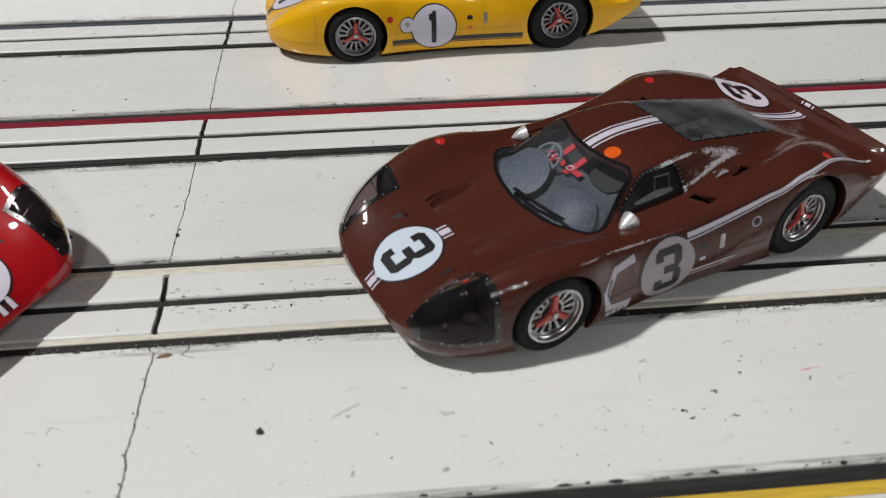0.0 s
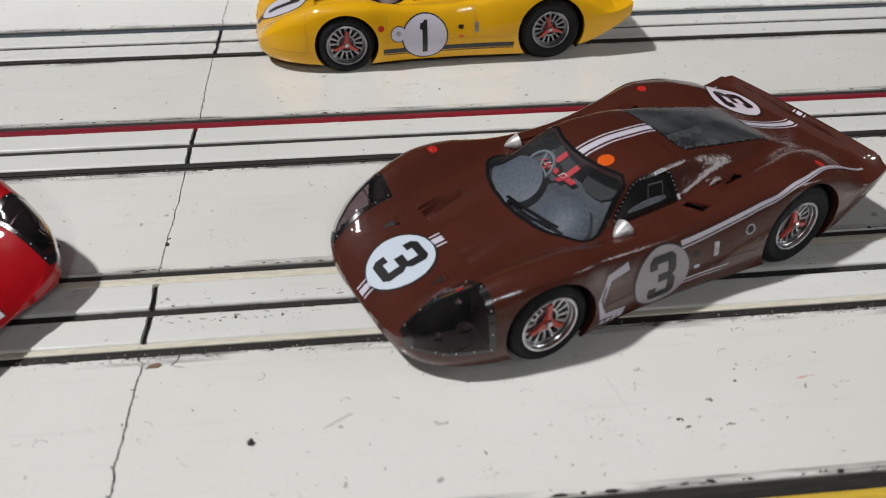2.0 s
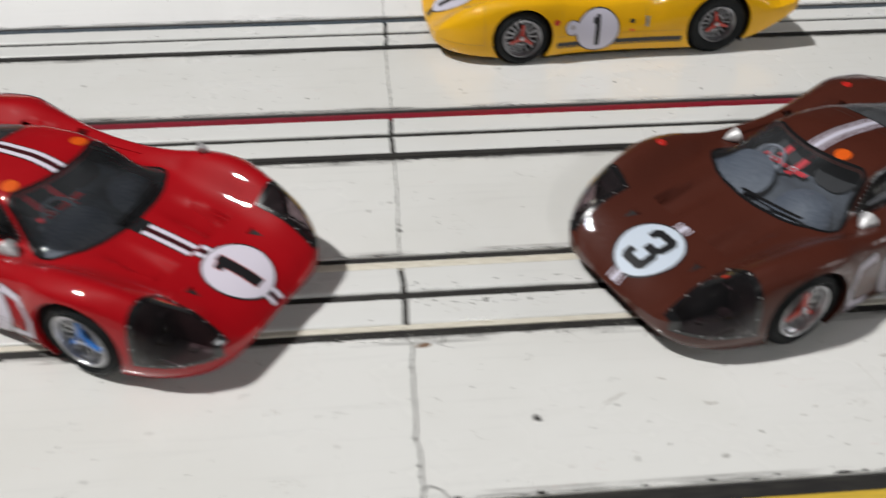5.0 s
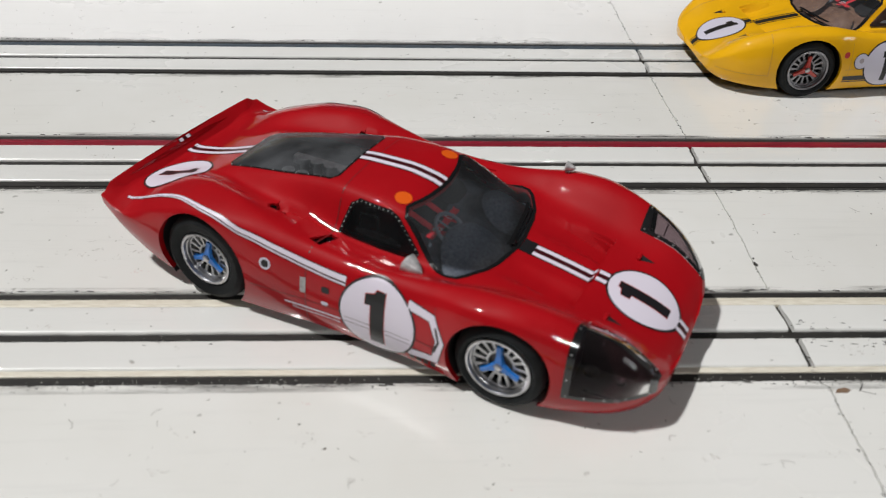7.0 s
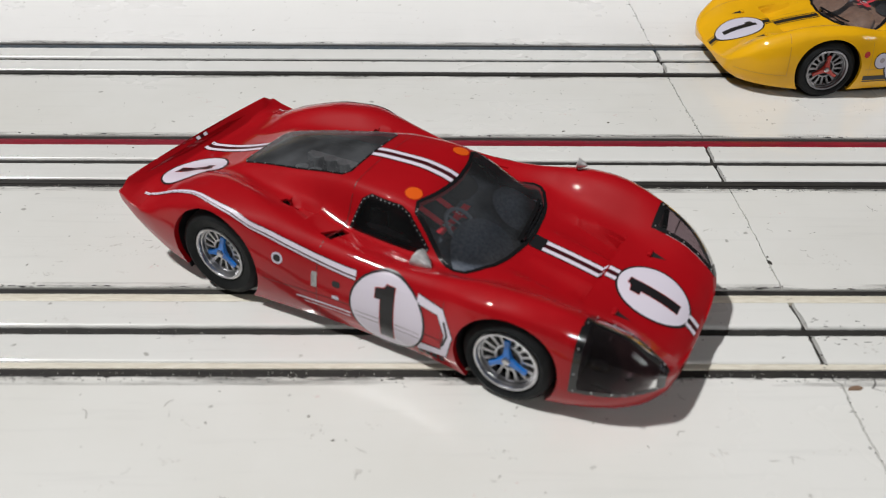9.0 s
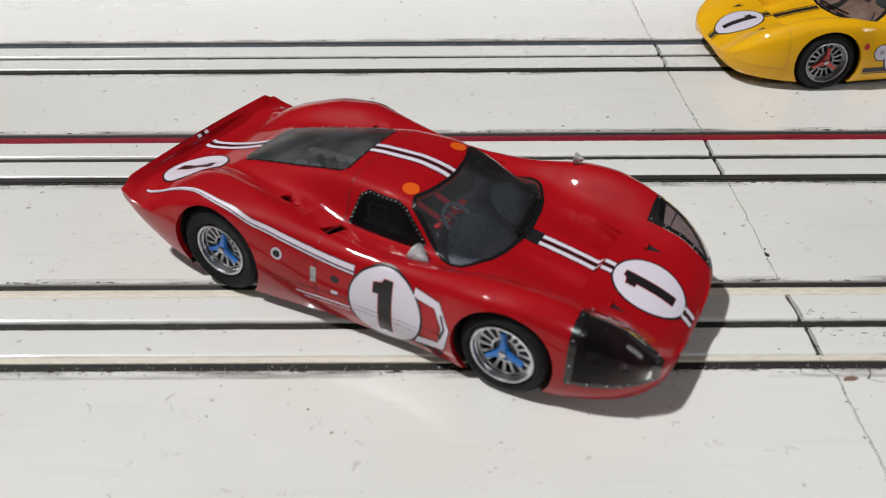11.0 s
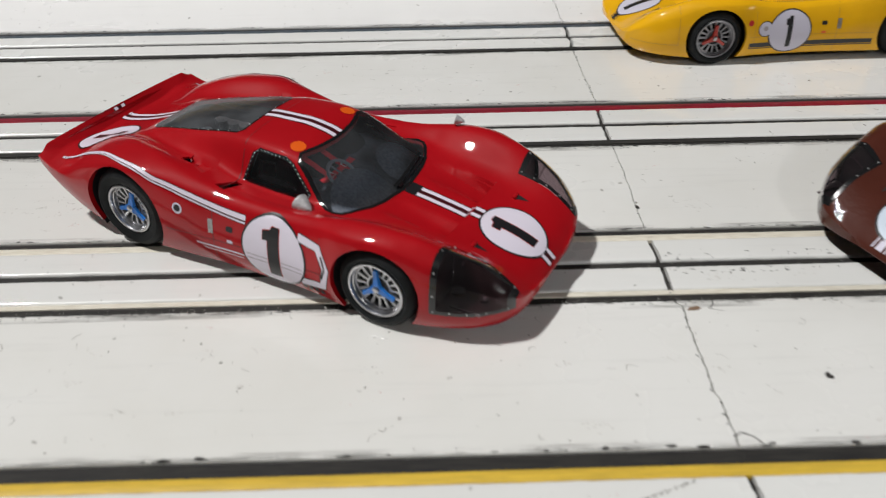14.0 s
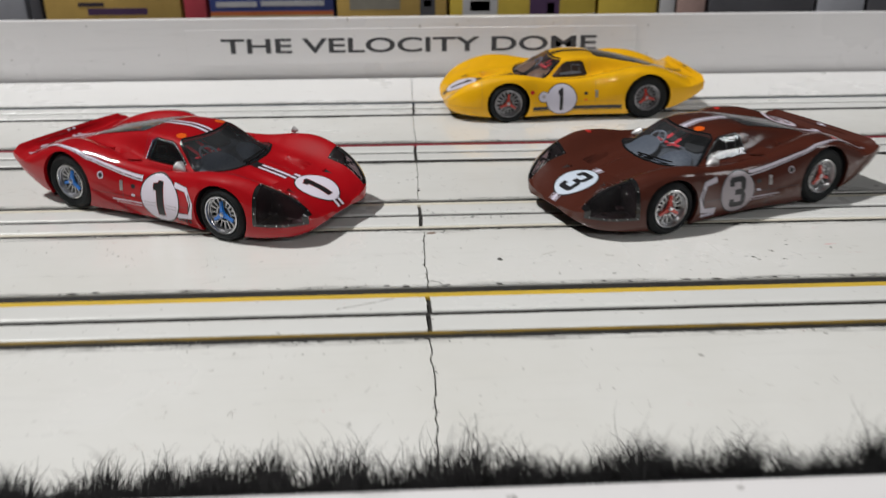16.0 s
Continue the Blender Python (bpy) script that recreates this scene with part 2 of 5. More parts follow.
def hermite(xs, ys, x):
    """A smooth curve through the points that does not overshoot."""
    xs, ys, x = np.asarray(xs, float), np.asarray(ys, float), np.asarray(x, float)
    h, d = np.diff(xs), np.diff(ys) / np.diff(xs)
    m = np.zeros(len(xs))
    m[0], m[-1] = d[0], d[-1]
    for i in range(1, len(xs) - 1):
        if d[i - 1] * d[i] > 0:
            w1, w2 = 2 * h[i] + h[i - 1], h[i] + 2 * h[i - 1]
            m[i] = (w1 + w2) / (w1 / d[i - 1] + w2 / d[i])
    i = np.clip(np.searchsorted(xs, x) - 1, 0, len(xs) - 2)
    t = np.clip((x - xs[i]) / h[i], 0, 1)
    return ((1 + 2 * t) * (1 - t) ** 2 * ys[i] + t * (1 - t) ** 2 * h[i] * m[i]
            + t * t * (3 - 2 * t) * ys[i + 1] + t * t * (t - 1) * h[i] * m[i + 1])


# ---- the car's body: sections across it, x to the rear from the front axle, z from the ground, mm ----
# x: half width, bottom z, z of the widest line, crest y and z, valley y and z, roof edge y and z, centre z
BODY = {
    -31.9: (8.4, 6.4, 7.2, 6.3, 8.3, 6, 7.9, 3, 7.4, 7.4),
    -31.4: (14.6, 6.0, 7.4, 12.9, 9.1, 10.5, 8.7, 5, 8.2, 8.2),
    -30.6: (18.7, 5.4, 7.6, 16.1, 10.3, 12.5, 9.6, 6, 9.1, 9.1),
    -29.4: (20.9, 4.8, 7.8, 18.6, 11.9, 13, 10.8, 6.5, 10.2, 10.2),
    -27: (23.9, 4.1, 8.1, 20.8, 14.4, 13.3, 12.6, 7, 11.9, 11.9),
    -22: (27.7, 3.8, 8.5, 22.8, 18.6, 13.5, 15, 7.5, 14.1, 14.1),
    -15: (30.2, 3.3, 8.9, 25, 21.7, 14, 16.7, 8, 16, 16),
    -8: (31.6, 3, 9.5, 26, 23.8, 15.5, 18, 8, 17.4, 17.4),
    0: (32.7, 3, 12, 26.8, 24.7, 16.5, 19.1, 8, 18.4, 18.4),
    8: (32.9, 3, 12, 26.7, 24.2, 18.5, 20, 9, 19.2, 19.2),
    14: (32.2, 3, 10, 26.8, 23.2, 20.4, 20.4, 13, 20.9, 21.5),
    20: (31.7, 3, 9, 26.7, 22.2, 20.6, 20.5, 14.6, 24.1, 25),
    26: (31.4, 3, 9, 26.7, 21.7, 20.4, 20.6, 14.8, 27.2, 28.4),
    31: (31.4, 3, 9, 26.7, 21.5, 20.2, 20.6, 14.5, 29.2, 30.4),
    38: (31.4, 3, 9, 26.7, 21.7, 20, 20.8, 14.2, 30.2, 31.4),
    46: (31.6, 3, 9, 26.7, 22.5, 19.6, 21.3, 13.4, 30.3, 31.3),
    54: (32.2, 3, 12.5, 26.6, 24, 18.6, 22.1, 12, 29.5, 30.3),
    62: (32.7, 3, 13, 26.1, 25.8, 17.6, 22.9, 11.3, 28.1, 28.8),
    70: (33.1, 3.2, 13.5, 24.2, 26.9, 16.4, 23.4, 10.9, 26.5, 27.1),
    78: (32.9, 3.8, 14, 22.3, 26.5, 14.2, 23.4, 10.5, 24.7, 25.2),
    84: (32.7, 4.6, 14.5, 21, 25.3, 13.2, 22.9, 10, 23.1, 23.3),
    91: (32.2, 6.2, 15.5, 20.6, 23, 12.5, 21.6, 9, 20.9, 20.9),
    98: (31.7, 9.2, 16.6, 20.6, 20.2, 13, 19.4, 9, 19.1, 19.1),
    103.4: (31.2, 12, 17.8, 21.1, 19.1, 15, 18.5, 9, 18.3, 18.3),
    103.9: (31.1, 12.3, 18.0, 21.7, 19.2, 15, 18.7, 9, 18.5, 18.5),
    107: (30.6, 14.5, 19.4, 26.3, 21.3, 15, 21.4, 9, 21.4, 21.4),
}
BX = np.array(list(BODY), float)
BT = np.array(list(BODY.values()), float)


def section(x, grow=0.0):
    """The half section at x from the sill up to the centre line: y and z of its points."""
    w, z0, zw, yf, zf, yv, zv, yr, zr, zc = (float(hermite(BX, BT[:, i], x)) for i in range(10))
    top = max(zw + 0.3, zf - float(hermite([0, 14, 52, 66, 78, 86, 92, 98, 107], [2.2, 1.6, 1.7, 2.1, 2.5, 3.0, 3.0, 2.6, 1.9], x)))
    k = min(max((-5 - x) / 9, 0), 1)
    lean = float(hermite([4, 16, 56, 68], [1.3, 2.3, 2.3, 1.3], min(max(x, 4), 68)))
    sy, sz = (w - lean) * (1 - k) + k * (0.5 * (w + yf) + 1.4), top * (1 - k) + k * (0.32 * zw + 0.68 * zf + 0.6)
    pts = [(w - 1.4, z0), (w - 0.4, z0 + (zw - z0) * 0.45), (w, zw), (sy, sz), (yf, zf), (yv, zv), (yr, zr), (yr * 0.55, zr + (zc - zr) * 0.72), (0, zc)]
    pts = np.array(pts)
    s = np.r_[0, np.cumsum(np.hypot(*np.diff(pts, axis=0).T))]
    at = np.concatenate([np.linspace(s[i], s[i + 1], n, endpoint=False) for i, n in enumerate((3, 3, 5, 6, 8, 8, 4, 4))] + [[s[-1]]])
    y, z = hermite(s, pts[:, 0], at), hermite(s, pts[:, 1], at)
    # the lowered panel ahead of the windscreen, and the blisters behind the doors
    down = np.clip((9 - x) / 18, 0, 1) * (1 if x > -9.5 else 0)
    z = z - down * (1.5 + 1.9 * np.clip((y - 5.5) / 2.2, 0, 1)) * np.clip((13.6 - y) / 1.0, 0, 1)
    z = z + 0.9 * np.exp(-(((x - 57) / 6) ** 2) - ((y - 20.0) / 3.4) ** 2)
    if 54.0 < x < 62.6:
        z = z - (1.1 + 0.12 * (x - 54)) * np.clip((y - 17.4) / 0.7, 0, 1) * np.clip((23.0 - 0.25 * (x - 54) - y) / 0.9, 0, 1)
    return y, z


SECTIONS = {}


def at_x(x):
    key = round(x * 4)
    if key not in SECTIONS:
        SECTIONS[key] = section(key / 4)
    return SECTIONS[key]


def both(x, f):
    """Reads a section function between the stored sections."""
    a = math.floor(x * 4) / 4
    k = (x - a) * 4
    return f(*at_x(a)) * (1 - k) + f(*at_x(a + 0.25)) * k


def top_z(x, y):
    """The height of the upper surface."""
    x = min(max(x, -31.7), 106.7)
    return float(both(x, lambda ys, zs: np.interp(abs(y), ys[::-1][: len(ys) - 6], zs[::-1][: len(ys) - 6])))


def side_y(x, z):
    """The half width of the flank at a height."""
    x = min(max(x, -31.7), 106.7)
    return float(both(x, lambda ys, zs: np.interp(z, np.maximum.accumulate(zs[:18]), ys[:18])))


def cabin_y(x, z):
    """The half width of the cabin's side at a height."""
    return float(both(x, lambda ys, zs: np.interp(z, np.maximum.accumulate(zs[26:38]), ys[26:38])))


def shell_mesh():
    """The body as a closed shell about a millimetre thick, open below."""
    xs = sorted(set(np.round(np.r_[-31.9, np.arange(-31.75, -28, 0.25), np.arange(-28, 98, 1.0), np.arange(98, 107.1, 0.25), -9.6, -9.45, 53.98, 54.02, 62.55, 62.65, 103.4, 103.9], 2)))
    bm = bmesh.new()
    skins = []
    for inner in (False, True):
        rings = []
        for x in xs:
            y, z = at_x(x) if abs(x * 4 - round(x * 4)) < 1e-6 else section(x)
            px = x
            if inner:
                px = x + 1.2 * (1 - (x + 33) / 137 * 2)
                y, z = y * 0.955, np.maximum(z - 0.9, z[0])
            bow = 0.0011 * min(max((x - 90) / 17, 0), 1)
            ring = [bm.verts.new(Vector((px - bow * b * b, b, c)) * MM) for b, c in zip(y, z)]
            ring += [bm.verts.new(Vector((px - bow * b * b, -b, c)) * MM) for b, c in zip(y[-2::-1], z[-2::-1])]
            rings.append(ring)
        for a, b in zip(rings, rings[1:]):
            for i in range(len(a) - 1):
                bm.faces.new((a[i], a[i + 1], b[i + 1], b[i]) if not inner else (a[i], b[i], b[i + 1], a[i + 1]))
        for ring in (rings[0], rings[-1]):
            bm.faces.new(ring)
        skins.append(rings)
    out, inn = skins
    rim_o = [r[0] for r in out] + [r[-1] for r in out[::-1]]
    rim_i = [r[0] for r in inn] + [r[-1] for r in inn[::-1]]
    for i in range(len(rim_o)):
        j = (i + 1) % len(rim_o)
        if abs(rim_o[i].co.x - rim_o[j].co.x) < 1e-9:
            continue
        bm.faces.new((rim_o[i], rim_o[j], rim_i[j], rim_i[i]))
    ends = [(out[0], inn[0]), (out[-1], inn[-1])]
    for o, n in ends:
        bm.faces.new((o[0], o[-1], n[-1], n[0]))
    bmesh.ops.recalc_face_normals(bm, faces=bm.faces)
    return bm


def circle(cx, cy, r, n=36, ry=None):
    return [(cx + r * math.cos(2 * math.pi * i / n), cy + (ry or r) * math.sin(2 * math.pi * i / n)) for i in range(n)]


def smooth_poly(pts, n=3, cut=0.2):
    """Rounds a polygon's corners by cutting them n times."""
    for _ in range(n):
        out = []
        for (ax, ay), (bx, by) in zip(pts, pts[1:] + pts[:1]):
            k = min(cut, 1.2 / max(math.hypot(bx - ax, by - ay), 1e-6)) if cut < 0.2 else cut
            out += [(ax * (1 - k) + bx * k, ay * (1 - k) + by * k), (ax * k + bx * (1 - k), ay * k + by * (1 - k))]
        pts = out
    return pts


def grown(pts, d):
    """The polygon pushed outward by d."""
    area = sum(a[0] * b[1] - b[0] * a[1] for a, b in zip(pts, pts[1:] + pts[:1]))
    sign, out = (1 if area > 0 else -1), []
    for i, (x, y) in enumerate(pts):
        (ax, ay), (bx, by) = pts[i - 1], pts[(i + 1) % len(pts)]
        n = Vector((by - ay, ax - bx)).normalized() * sign * d
        out.append((x + n.x, y + n.y))
    return out


SCREEN = smooth_poly([(30.8, -14.4), (24.6, -16.8), (18.0, -20.6), (14.8, -19.9), (10.6, -12.2), (8.9, 0), (10.6, 12.2), (14.8, 19.9), (18.0, 20.6), (24.6, 16.8), (30.8, 14.4), (28.4, 8.0), (27.4, 0), (28.4, -8.0)], 1)
SIDEWIN = smooth_poly([(24.6, 20.9), (32.4, 28.3), (42.6, 28.8), (44.8, 21.9), (43.8, 21.2), (34, 20.75)], 1, 0.15)
REARWIN = smooth_poly([(50.4, -11.4), (50.4, 11.4), (66, 10.8), (83.6, 9.0), (83.6, -9.0), (66, -10.8)], 1, 0.12)
LAMP_BACK = -13.8
HEADLAMP = [(LAMP_BACK, 18.6), (LAMP_BACK, 36.0), (-30.0, 36.0), (-30.0, 17.7)]
LAMP_SILL = 8.0


def lamp_span(x):
    """The section under a headlamp cover, from its inner edge out and down to its sill."""
    inner = 18.6 - 0.9 * (LAMP_BACK - x) / 16.2
    ys, zs = (np.interp(np.linspace(0, 40, 321), np.arange(41), v[:41]) for v in section(x))
    keep = (ys >= inner) & (zs >= LAMP_SILL)
    return ys[keep][::-1], zs[keep][::-1]


def lamp_cover(side, x0, x1, from_in, to_out, off, bm=None):
    """A patch of the cover between two distances: from_in after its inner edge, to_out before its sill."""
    bm = bm or bmesh.new()
    rows = []
    for x in np.linspace(x0, x1, max(2, int((x1 - x0) / 0.6) + 2)).tolist():
        y, z = lamp_span(x)
        s = np.r_[0, np.cumsum(np.hypot(np.diff(y), np.diff(z)))]
        a = from_in if from_in >= 0 else s[-1] + from_in
        b = s[-1] - to_out if to_out >= 0 else -to_out
        a, b = min(max(a, 0), s[-1]), min(max(b, 0), s[-1])
        at = np.linspace(min(a, b), max(a, b), 15 if abs(b - a) > 2.5 else 3)
        py, pz = np.interp(at, s, y), np.interp(at, s, z)
        ty, tz = np.interp(at + 0.3, s, y) - np.interp(at - 0.3, s, y), np.interp(at + 0.3, s, z) - np.interp(at - 0.3, s, z)
        n = np.hypot(ty, tz) + 1e-9
        rows.append([bm.verts.new(Vector((x - 0.3 * off, side * (q - off * g / d), r + off * f / d)) * MM) for q, r, f, g, d in zip(py, pz, ty, tz, n)])
    for one, two in zip(rows, rows[1:]):
        m = min(len(one), len(two))
        for k in range(m - 1):
            bm.faces.new((one[k], one[k + 1], two[k + 1], two[k]) if side > 0 else (one[k], two[k], two[k + 1], one[k + 1]))
    return bm


def cut_body(lamps):
    """The shell with arches, windows, lamp wells, mouth and air holes cut out of it."""
    body = new("body", mesh_of("body", shell_mesh(), M_RED))
    arches, holes = bmesh.new(), bmesh.new()
    for side in (1, -1):
        for cx, cz, r in ((0, 10.2, 11.3), (75, 11.3, 12.6)):
            prism(arches, circle(cx, cz, r, 48), 25.2 * side, 40 * side, "y")
        prism(holes, SIDEWIN, 10 * side, 24 * side, "y")
        if lamps:
            prism(holes, [(a, side * b) for a, b in HEADLAMP], LAMP_SILL, 45, "z")
        prism(holes, [(44.2, side * 20.6), (46.4, side * 20.2), (48.6, side * 25.6), (45.4, side * 26.2)], 15, 40, "z")
        prism(holes, [(59.6, side * 18.6), (63.4, side * 18.2), (63.6, side * 20.6), (60.2, side * 20.9)], 15, 40, "z")
    prism(holes, SCREEN, 14, 40, "z")
    prism(holes, REARWIN, 16, 40, "z")
    prism(holes, smooth_poly([(-11, 5.1), (11, 5.1), (9, 6.9), (-9, 6.9)], 1), -40, -26, "x")
    cutters = []
    for k, bm in enumerate((arches, holes)):
        cutters.append(new("cutter", mesh_of("cutter", bm, M_DARK)))
        mod = body.modifiers.new("cut", "BOOLEAN")
        mod.operation, mod.solver, mod.object = "DIFFERENCE", "MANIFOLD", cutters[k]
    bpy.context.view_layer.update()
    done = bpy.data.meshes.new_from_object(body.evaluated_get(bpy.context.evaluated_depsgraph_get()))
    for ob in (body, *cutters):
        bpy.data.objects.remove(ob)
    done.shade_smooth()
    done.set_sharp_from_angle(angle=radians(38))
    return done


def drape(polys, put, step=1.2, bm=None):
    """Flat shapes cut to a fine net and laid onto a surface."""
    bm = bm or bmesh.new()
    tmp = bmesh.new()
    for poly in polys:
        tmp.faces.new([tmp.verts.new((a, b, 0)) for a, b in poly])
    tmp.normal_update()
    bmesh.ops.triangulate(tmp, faces=tmp.faces)
    for axis in (0, 1):
        lo, hi = min(v.co[axis] for v in tmp.verts), max(v.co[axis] for v in tmp.verts)
        k = math.ceil(lo / step) * step
        while k < hi:
            p, n = [0, 0, 0], [0, 0, 0]
            p[axis], n[axis] = k, 1
            bmesh.ops.bisect_plane(tmp, geom=tmp.verts[:] + tmp.edges[:] + tmp.faces[:], plane_co=p, plane_no=n, dist=1e-5)
            k += step
    made = {v: bm.verts.new(Vector(put(v.co.x, v.co.y)) * MM) for v in tmp.verts}
    heart = Vector((45, 0, 4)) * MM
    for f in tmp.faces:
        face = bm.faces.new([made[v] for v in f.verts])
        face.normal_update()
        if face.normal.dot(face.calc_center_median() - heart) < 0:
            face.normal_flip()
    tmp.free()
    return bm


def on_top(off):
    """Puts a point of the plan onto the upper surface, lifted along its normal."""
    def put(x, y):
        h = 0.3
        gx = (top_z(x + h, y) - top_z(x - h, y)) / (2 * h)
        gy = (top_z(x, y + h) - top_z(x, y - h)) / (2 * h)
        g = math.hypot(gx, gy)
        k = min(1.0, 2.5 / g) if g else 1.0
        n = Vector((-gx * k, -gy * k, 1)).normalized() * off
        return (x + n.x, y + n.y, top_z(x, y) + n.z)
    return put


def on_side(side, off):
    """Puts a point of the side view onto the flank, lifted along its normal."""
    def put(x, z):
        h = 0.3
        gx = (side_y(x + h, z) - side_y(x - h, z)) / (2 * h)
        gz = min(max((side_y(x, z + h) - side_y(x, z - h)) / (2 * h), -2.5), 2.5)
        n = Vector((-gx, 1, -gz)).normalized() * off
        return (x + n.x, side * (side_y(x, z) + n.y), z + n.z)
    return put


def on_shoulder(side, off):
    """Puts a point onto the wing's shoulder: x, and the way down from the crest along the section."""
    def spot(x, d):
        x = min(max(x, -31.7), 106.7)
        def read(axis):
            def f(ys, zs):
                y, z = ys[17::-1], zs[17::-1]
                run = np.r_[0, np.cumsum(np.hypot(np.diff(y), np.diff(z)))]
                return float(np.interp(d, run, y if axis == 1 else z))
            return f
        bow = 0.0011 * min(max((x - 90) / 17, 0), 1)
        y = both(x, read(1))
        return Vector((x - bow * y * y, side * y, both(x, read(2))))
    def put(x, d):
        p = spot(x, d)
        n = (spot(x + 0.5, d) - spot(x - 0.5, d)).cross(spot(x, d + 0.4) - spot(x, max(d - 0.4, 0))).normalized()
        n = n if n.y * side > 0 else -n
        return p + n * off
    return put


def on_cabin(side, off):
    return lambda x, z: (x, side * (cabin_y(x, z) + off), z + off * 0.3)


def ring(poly, width):
    """A frame along a polygon as a row of four-sided pieces."""
    outer = grown(poly, width)
    n = len(poly)
    return [[poly[i], poly[(i + 1) % n], outer[(i + 1) % n], outer[i]] for i in range(n)]


def ribbon(pts, width, end=None):
    """A band along a line, of even width or tapering to another at its end."""
    left, right = [], []
    first = width
    for i, (x, y) in enumerate(pts):
        width = first if end is None else first + (end - first) * i / (len(pts) - 1)
        a, b = pts[max(i - 1, 0)], pts[min(i + 1, len(pts) - 1)]
        n = Vector((a[1] - b[1], b[0] - a[0])).normalized() * width / 2
        left.append((x + n.x, y + n.y))
        right.append((x - n.x, y - n.y))
    return [[left[i], left[i + 1], right[i + 1], right[i]] for i in range(len(pts) - 1)]


def curve_line(xs, ys, n=26):
    return list(zip(np.linspace(xs[0], xs[-1], n).tolist(), hermite(xs, ys, np.linspace(xs[0], xs[-1], n)).tolist())) if xs[-1] > xs[0] else list(
        zip(np.linspace(xs[-1], xs[0], n).tolist(), hermite(xs[::-1], ys[::-1], np.linspace(xs[-1], xs[0], n)).tolist()))


DIGITS = {
    "1": [(-1.02, -4), (1.02, -4), (1.02, 4), (-0.3, 4), (-0.62, 3.45), (-1.9, 3.2), (-1.9, 1.75), (-1.02, 1.75)],
    "3": [(-2.7, 2.3), (-2.7, 3.2), (-1.9, 4), (1.9, 4), (2.7, 3.2), (2.7, 0.8), (2.0, 0), (2.7, -0.8), (2.7, -3.2), (1.9, -4), (-1.9, -4), (-2.7, -3.2), (-2.7, -1.7), (-1.1, -1.7),
          (-1.1, -2.6), (1.1, -2.6), (1.1, -0.75), (-0.9, -0.75), (-0.9, 0.75), (1.1, 0.75), (1.1, 2.6), (-1.1, 2.6), (-1.1, 1.7), (-2.7, 1.7)],
}


def placed(shape, cx, cy, size, ux, uy, vx, vy):
    """A shape with its own right (ux, uy) and up (vx, vy) on a surface's plan."""
    return [(cx + size * (a * ux + b * vx), cy + size * (a * uy + b * vy)) for a, b in shape]

# ---- wheels ----
def slotted_disc(at, y, hole, core, edge, rim, n, depth, thick):
    """A metal disc with n slots between its inner and outer rings, in one piece."""
    bm = bmesh.new()
    angles = [2 * math.pi * (i // 2 + (0.19 if i % 2 else -0.19)) / n for i in range(2 * n)]
    def row(r, h):
        return [bm.verts.new((Vector(at) + Vector((r * math.cos(a), y(h), r * math.sin(a)))) * MM) for a in angles]
    front, back = [row(r, depth) for r in (hole, core, edge, rim)], [row(r, depth + thick) for r in (hole, core, edge, rim)]
    m = 2 * n
    for k in range(m):
        j, solid = (k + 1) % m, k % 2 == 0
        for i in range(3):
            if i == 1 and not solid:
                continue
            bm.faces.new((front[i][k], front[i][j], front[i + 1][j], front[i + 1][k]))
        if solid:
            for e in (k, j):
                bm.faces.new((front[1][e], front[2][e], back[2][e], back[1][e]))
        else:
            for i in (1, 2):
                bm.faces.new((front[i][k], front[i][j], back[i][j], back[i][k]))
        bm.faces.new((front[0][k], front[0][j], back[0][j], back[0][k]))
    bmesh.ops.recalc_face_normals(bm, faces=bm.faces)
    return bm


